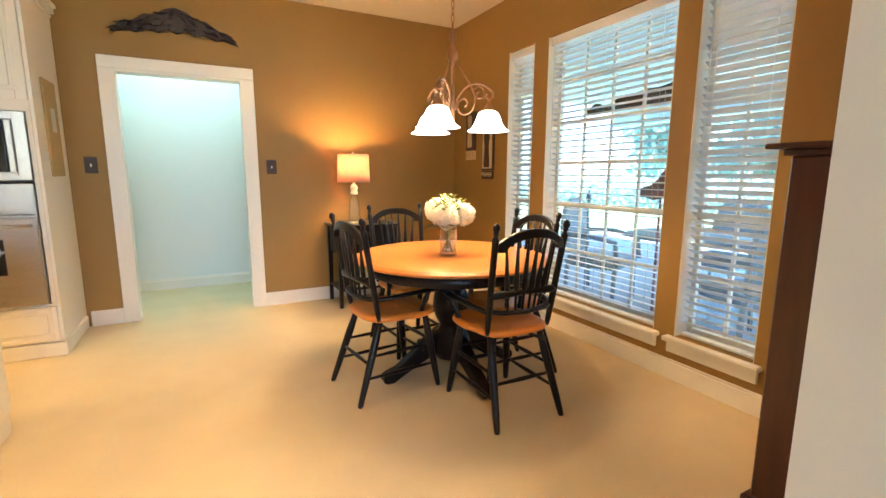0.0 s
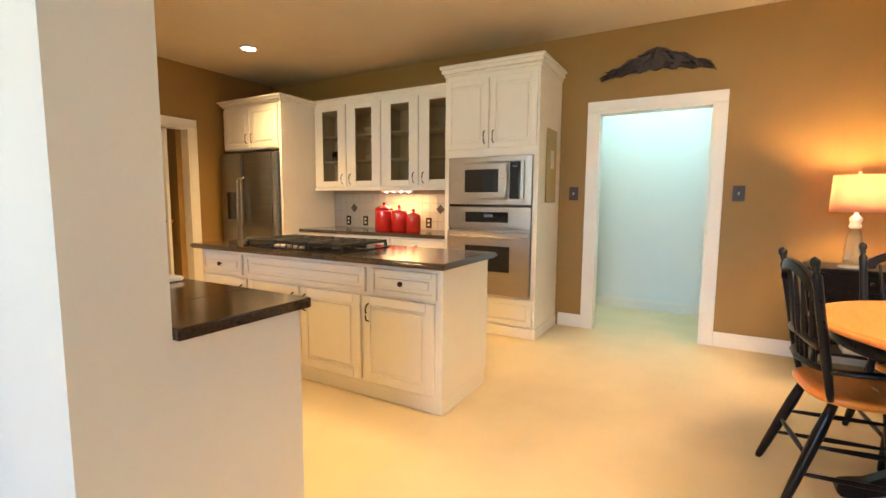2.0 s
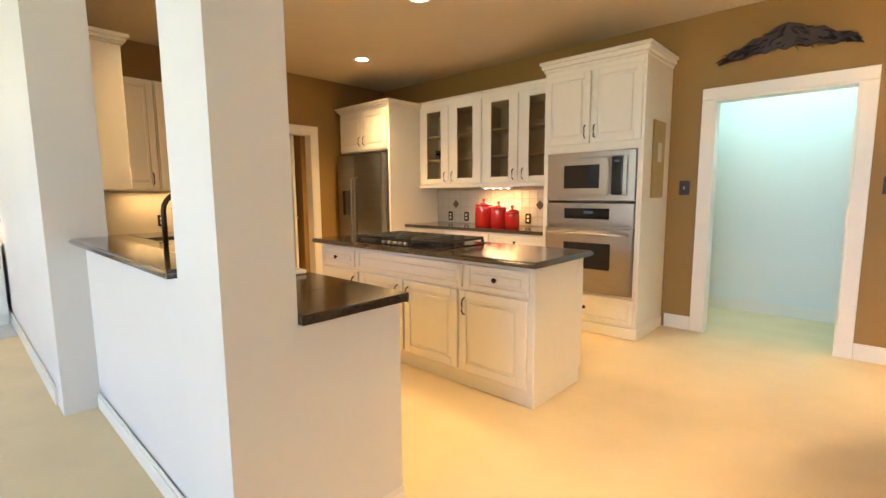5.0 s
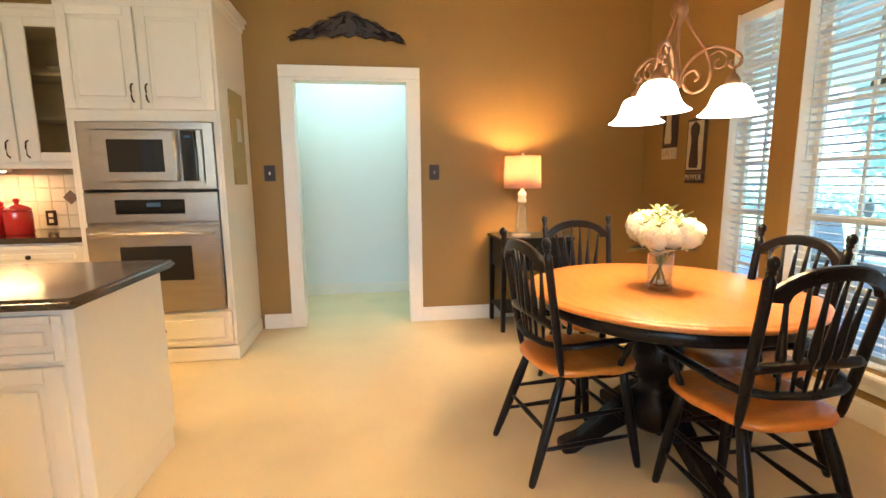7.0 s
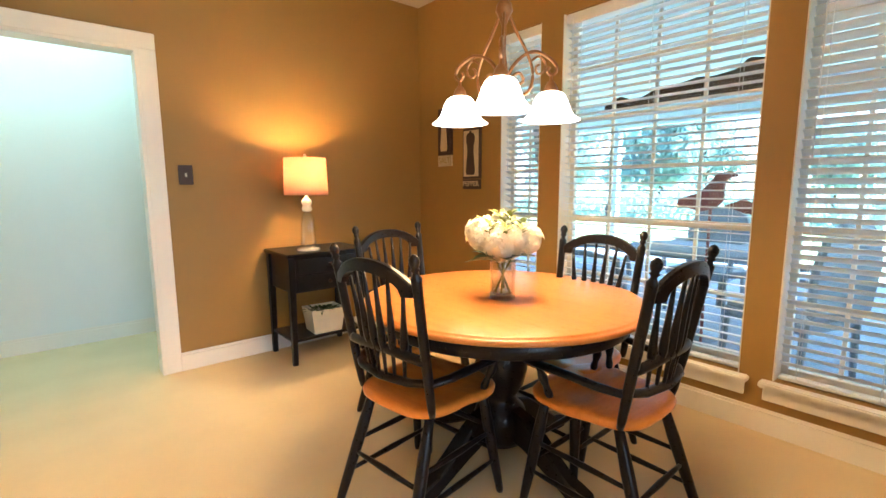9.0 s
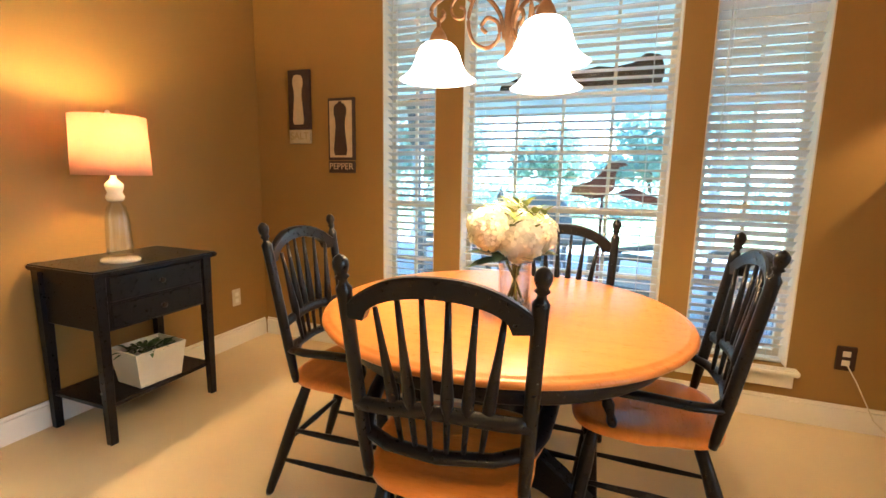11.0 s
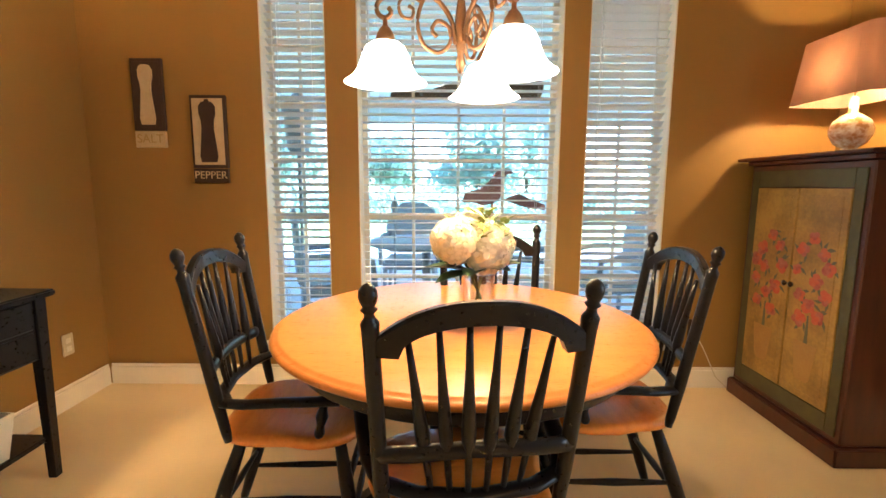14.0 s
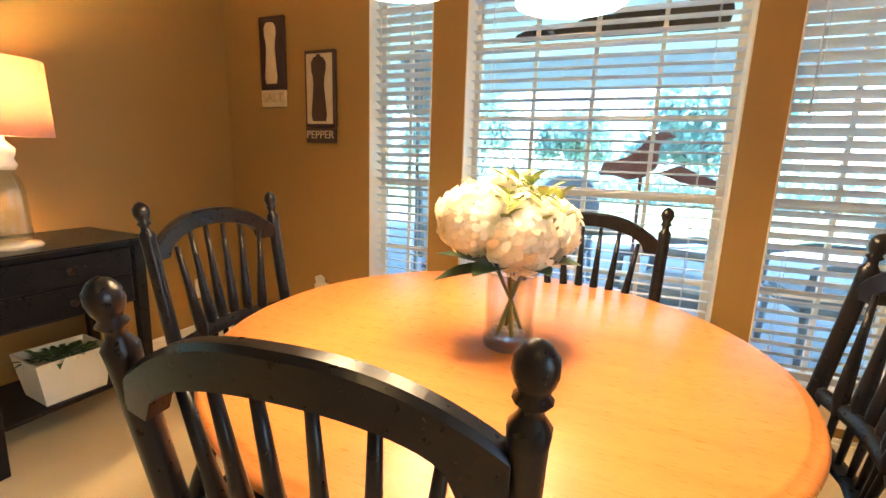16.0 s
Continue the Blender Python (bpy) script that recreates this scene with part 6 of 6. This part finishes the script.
for u in (-0.3, 0.3):
    for v in (-0.09, 0.09):
        bm = bmesh.new()
        turned(bm, [(0.0, 0.0), (0.01, 0.0), (0.01, 0.0038), (0.0, 0.0038)], Matrix.Translation((u, v, 0)), 10)
        part("foot", bm, M["pull"], board)
def patio_chair(x, y, turn):
    c = thing("patio_chair", x, y, -0.03, turn, "dark wicker patio chair with a rounded back on the porch", "chair", "patio chairs")
    bm = bmesh.new()
    box(bm, -0.28, -0.28, 0.34, 0.28, 0.28, 0.44, 0.03, 2)
    part("seat", bm, M["wicker"], c)
    bm = bmesh.new()
    pts = [(-0.28, 0.45), (0.28, 0.45), (0.31, 0.75), (0.24, 0.94), (0.12, 1.02), (-0.12, 1.02), (-0.24, 0.94), (-0.31, 0.75)]
    slab(bm, pts, 0.05, Matrix.Translation((0, -0.28, 0)) @ Matrix.Rotation(0.06, 4, "X"), 0.015)
    part("backrest", bm, M["wicker"], c)
    for s in (-1, 1):
        bm = bmesh.new()
        tube(bm, [(s * 0.29, -0.27, 0.66), (s * 0.31, 0.0, 0.67), (s * 0.30, 0.26, 0.62), (s * 0.29, 0.28, 0.4)], 0.025, 8)
        part("armrest", bm, M["wicker"], c)
        for v in (-0.25, 0.25):
            bm = bmesh.new()
            spindle(bm, (s * 0.27, v, 0), (s * 0.25, v, 0.36), [(0, 0.02), (1, 0.025)], 8)
            part("leg", bm, M["wicker"], c)
    return c


pc = patio_chair(4.75, 5.75, 200)
for x, y, turn in ((4.7, 4.25, -20), (5.9, 5.2, 90), (4.9, 3.4, 10)):
    copy_thing(pc, pose(x, y, -0.03, 0, 0, turn))
pt = thing("patio_table", 5.0, 5.0, -0.03, 0, "round dark patio table on the porch", "table")
bm = bmesh.new()
turned(bm, [(0.0, 0.70), (0.5, 0.70), (0.51, 0.715), (0.5, 0.73), (0.0, 0.73)], None, 32)
part("tabletop", bm, M["wicker"], pt)
bm = bmesh.new()
turned(bm, [(0.0, 0.0), (0.25, 0.0), (0.24, 0.03), (0.04, 0.06), (0.04, 0.699), (0.0, 0.699)], None, 18)
part("pedestal", bm, M["wicker"], pt)

pl = thing("porch_lantern", 4.07, 5.80, -0.03, 0, "dark iron lantern on a tall stand outside the narrow window", "lantern")
bm = bmesh.new()
turned(bm, [(0.0, 0.0), (0.16, 0.0), (0.15, 0.02), (0.02, 0.05), (0.012, 0.3), (0.012, 1.40), (0.0, 1.40)], None, 16)
part("stand", bm, M["wicker"], pl)
bm = bmesh.new()
turned(bm, [(0.0, 1.40), (0.05, 1.41), (0.075, 1.45), (0.09, 1.66), (0.11, 1.70), (0.06, 1.76), (0.01, 1.80), (0.0, 1.81)], None, 16)
part("head", bm, M["wicker"], pl)
fs = thing("garden_stake", 3.95, 5.16, -0.03, 0, "dark metal stake with a turned finial outside the wide window", "garden stake")
bm = bmesh.new()
turned(bm, [(0.0, 0.0), (0.08, 0.0), (0.07, 0.02), (0.008, 0.03), (0.008, 0.98), (0.022, 1.0), (0.012, 1.03), (0.024, 1.06), (0.024, 1.09), (0.008, 1.12), (0.0, 1.15)], None, 14)
part("pole", bm, M["wicker"], fs)

bd = thing("bird_ornament", 4.0, 4.45, -0.03, 0, "rust-red metal bird ornament on a stand outside the wide window", "ornament")
bm = bmesh.new()
turned(bm, [(0.0, 0.0), (0.12, 0.0), (0.11, 0.015), (0.009, 0.03), (0.009, 1.12), (0.0, 1.12)], Matrix.Translation((0, 0.08, 0)), 12)
part("stand", bm, M["rust"], bd)
side = Matrix.Rotation(-math.pi / 2, 4, "Z")
bm = bmesh.new()
slab(bm, [(-0.22, 1.10), (-0.20, 1.16), (-0.10, 1.19), (-0.04, 1.24), (0.0, 1.30), (0.07, 1.32), (0.12, 1.29), (0.07, 1.28), (0.05, 1.24), (0.05, 1.15), (0.0, 1.10), (-0.08, 1.08), (-0.14, 1.10)], 0.03, side @ Matrix.Translation((-0.06, -0.015, 0)), 0.006)
part("body", bm, M["rust"], bd)
bm = bmesh.new()
slab(bm, [(0.05, 1.12), (0.15, 1.16), (0.24, 1.12), (0.32, 1.09), (0.33, 1.05), (0.26, 1.06), (0.16, 1.08)], 0.02, side @ Matrix.Translation((-0.06, -0.01, 0)), 0.005)
part("wing", bm, M["rust"], bd)

dw = thing("driftwood_ornament", 3.86, 4.72, 1.70, 0, "long dark driftwood ornament fixed outside the wide window", "ornament")
bm = bmesh.new()
slab(bm, [(-0.45, 0.0), (0.46, 0.0), (0.475, 0.07), (0.45, 0.155), (0.37, 0.17), (0.31, 0.12), (0.20, 0.105), (0.12, 0.115), (0.0, 0.09), (-0.12, 0.085), (-0.20, 0.05), (-0.27, 0.045), (-0.34, 0.075), (-0.40, 0.05), (-0.45, 0.03)], 0.04, Matrix.Rotation(-math.pi / 2, 4, "Z"), 0.008)
part("wood", bm, M["driftwood"], dw)
bm = bmesh.new()
box(bm, -0.105, -0.35, 0.03, 0.0, -0.33, 0.045)
box(bm, -0.105, 0.25, 0.01, 0.0, 0.27, 0.025)
part("bracket", bm, M["driftwood"], dw)


def tree(x, y, h, r):
    t = thing("tree", x, y, -0.2, random.uniform(0, 360), "leafy green tree beyond the lawn", "tree", "garden trees")
    bm = bmesh.new()
    tube(bm, [(0, 0, 0), (0.1, 0.05, h * 0.3), (0.05, 0.1, h * 0.55), (0.2, 0, h * 0.8)], lambda s: 0.22 * (1 - s * 0.8), 8)
    for k in range(6):
        a = k * 1.05 + random.random()
        tube(bm, [(0.07, 0.07, h * (0.3 + 0.06 * k)), (r * 0.4 * math.cos(a), r * 0.4 * math.sin(a), h * (0.5 + 0.06 * k)), (r * 0.8 * math.cos(a), r * 0.8 * math.sin(a), h * (0.58 + 0.06 * k))], lambda s: 0.08 * (1 - s * 0.8), 6)
    part("trunk", bm, M["bark"], t)
    verts, faces = [], []
    for k in range(3200):
        cl = k % 40
        rnd = random.Random(cl * 7 + int(h * 10))
        ca, cr, cz = rnd.uniform(0, 6.28), rnd.uniform(0.2, 0.85) * r, rnd.uniform(0.35, 0.95) * h
        c = Vector((cr * math.cos(ca), cr * math.sin(ca), cz)) + Vector([random.gauss(0, r * 0.16) for _ in range(3)])
        u = Vector([random.gauss(0, 1) for _ in range(3)]).normalized() * random.uniform(0.17, 0.32)
        v = u.orthogonal().normalized() * u.length * 0.6
        n = len(verts)
        verts += [c - u, c + v, c + u, c - v]
        faces.append((n, n + 1, n + 2, n + 3))
    me = bpy.data.meshes.new("crown")
    me.from_pydata([tuple(v) for v in verts], [], faces)
    me.materials.append(M["foliage"])
    o = new("crown", me)
    o.parent = t
    return t


for x, y, h, r in ((24, 14, 5.5, 2.6), (28, 3, 5.0, 2.6), (30, 24, 6, 3.2), (26, -9, 6, 3), (34, 9, 4.4, 2.6), (22, 34, 6, 3), (40, -2, 6, 3.5), (38, 17, 6, 3.5)):
    tree(x, y, h, r)
hedge = thing("hedge", 17.5, 6, -0.14, 0, "low clipped hedge along the lawn", "hedge")
verts, faces = [], []
for k in range(9000):
    c = Vector((random.gauss(0, 0.35), random.uniform(-16, 20), random.uniform(0.0, 1.1 + 0.25 * math.sin(k))))
    u = Vector([random.gauss(0, 1) for _ in range(3)]).normalized() * 0.11
    v = u.orthogonal().normalized() * 0.07
    n = len(verts)
    verts += [c - u, c + v, c + u, c - v]
    faces.append((n, n + 1, n + 2, n + 3))
me = bpy.data.meshes.new("foliage")
me.from_pydata([tuple(v) for v in verts], [], faces)
me.materials.append(M["foliage"])
o = new("foliage", me)
o.parent = hedge
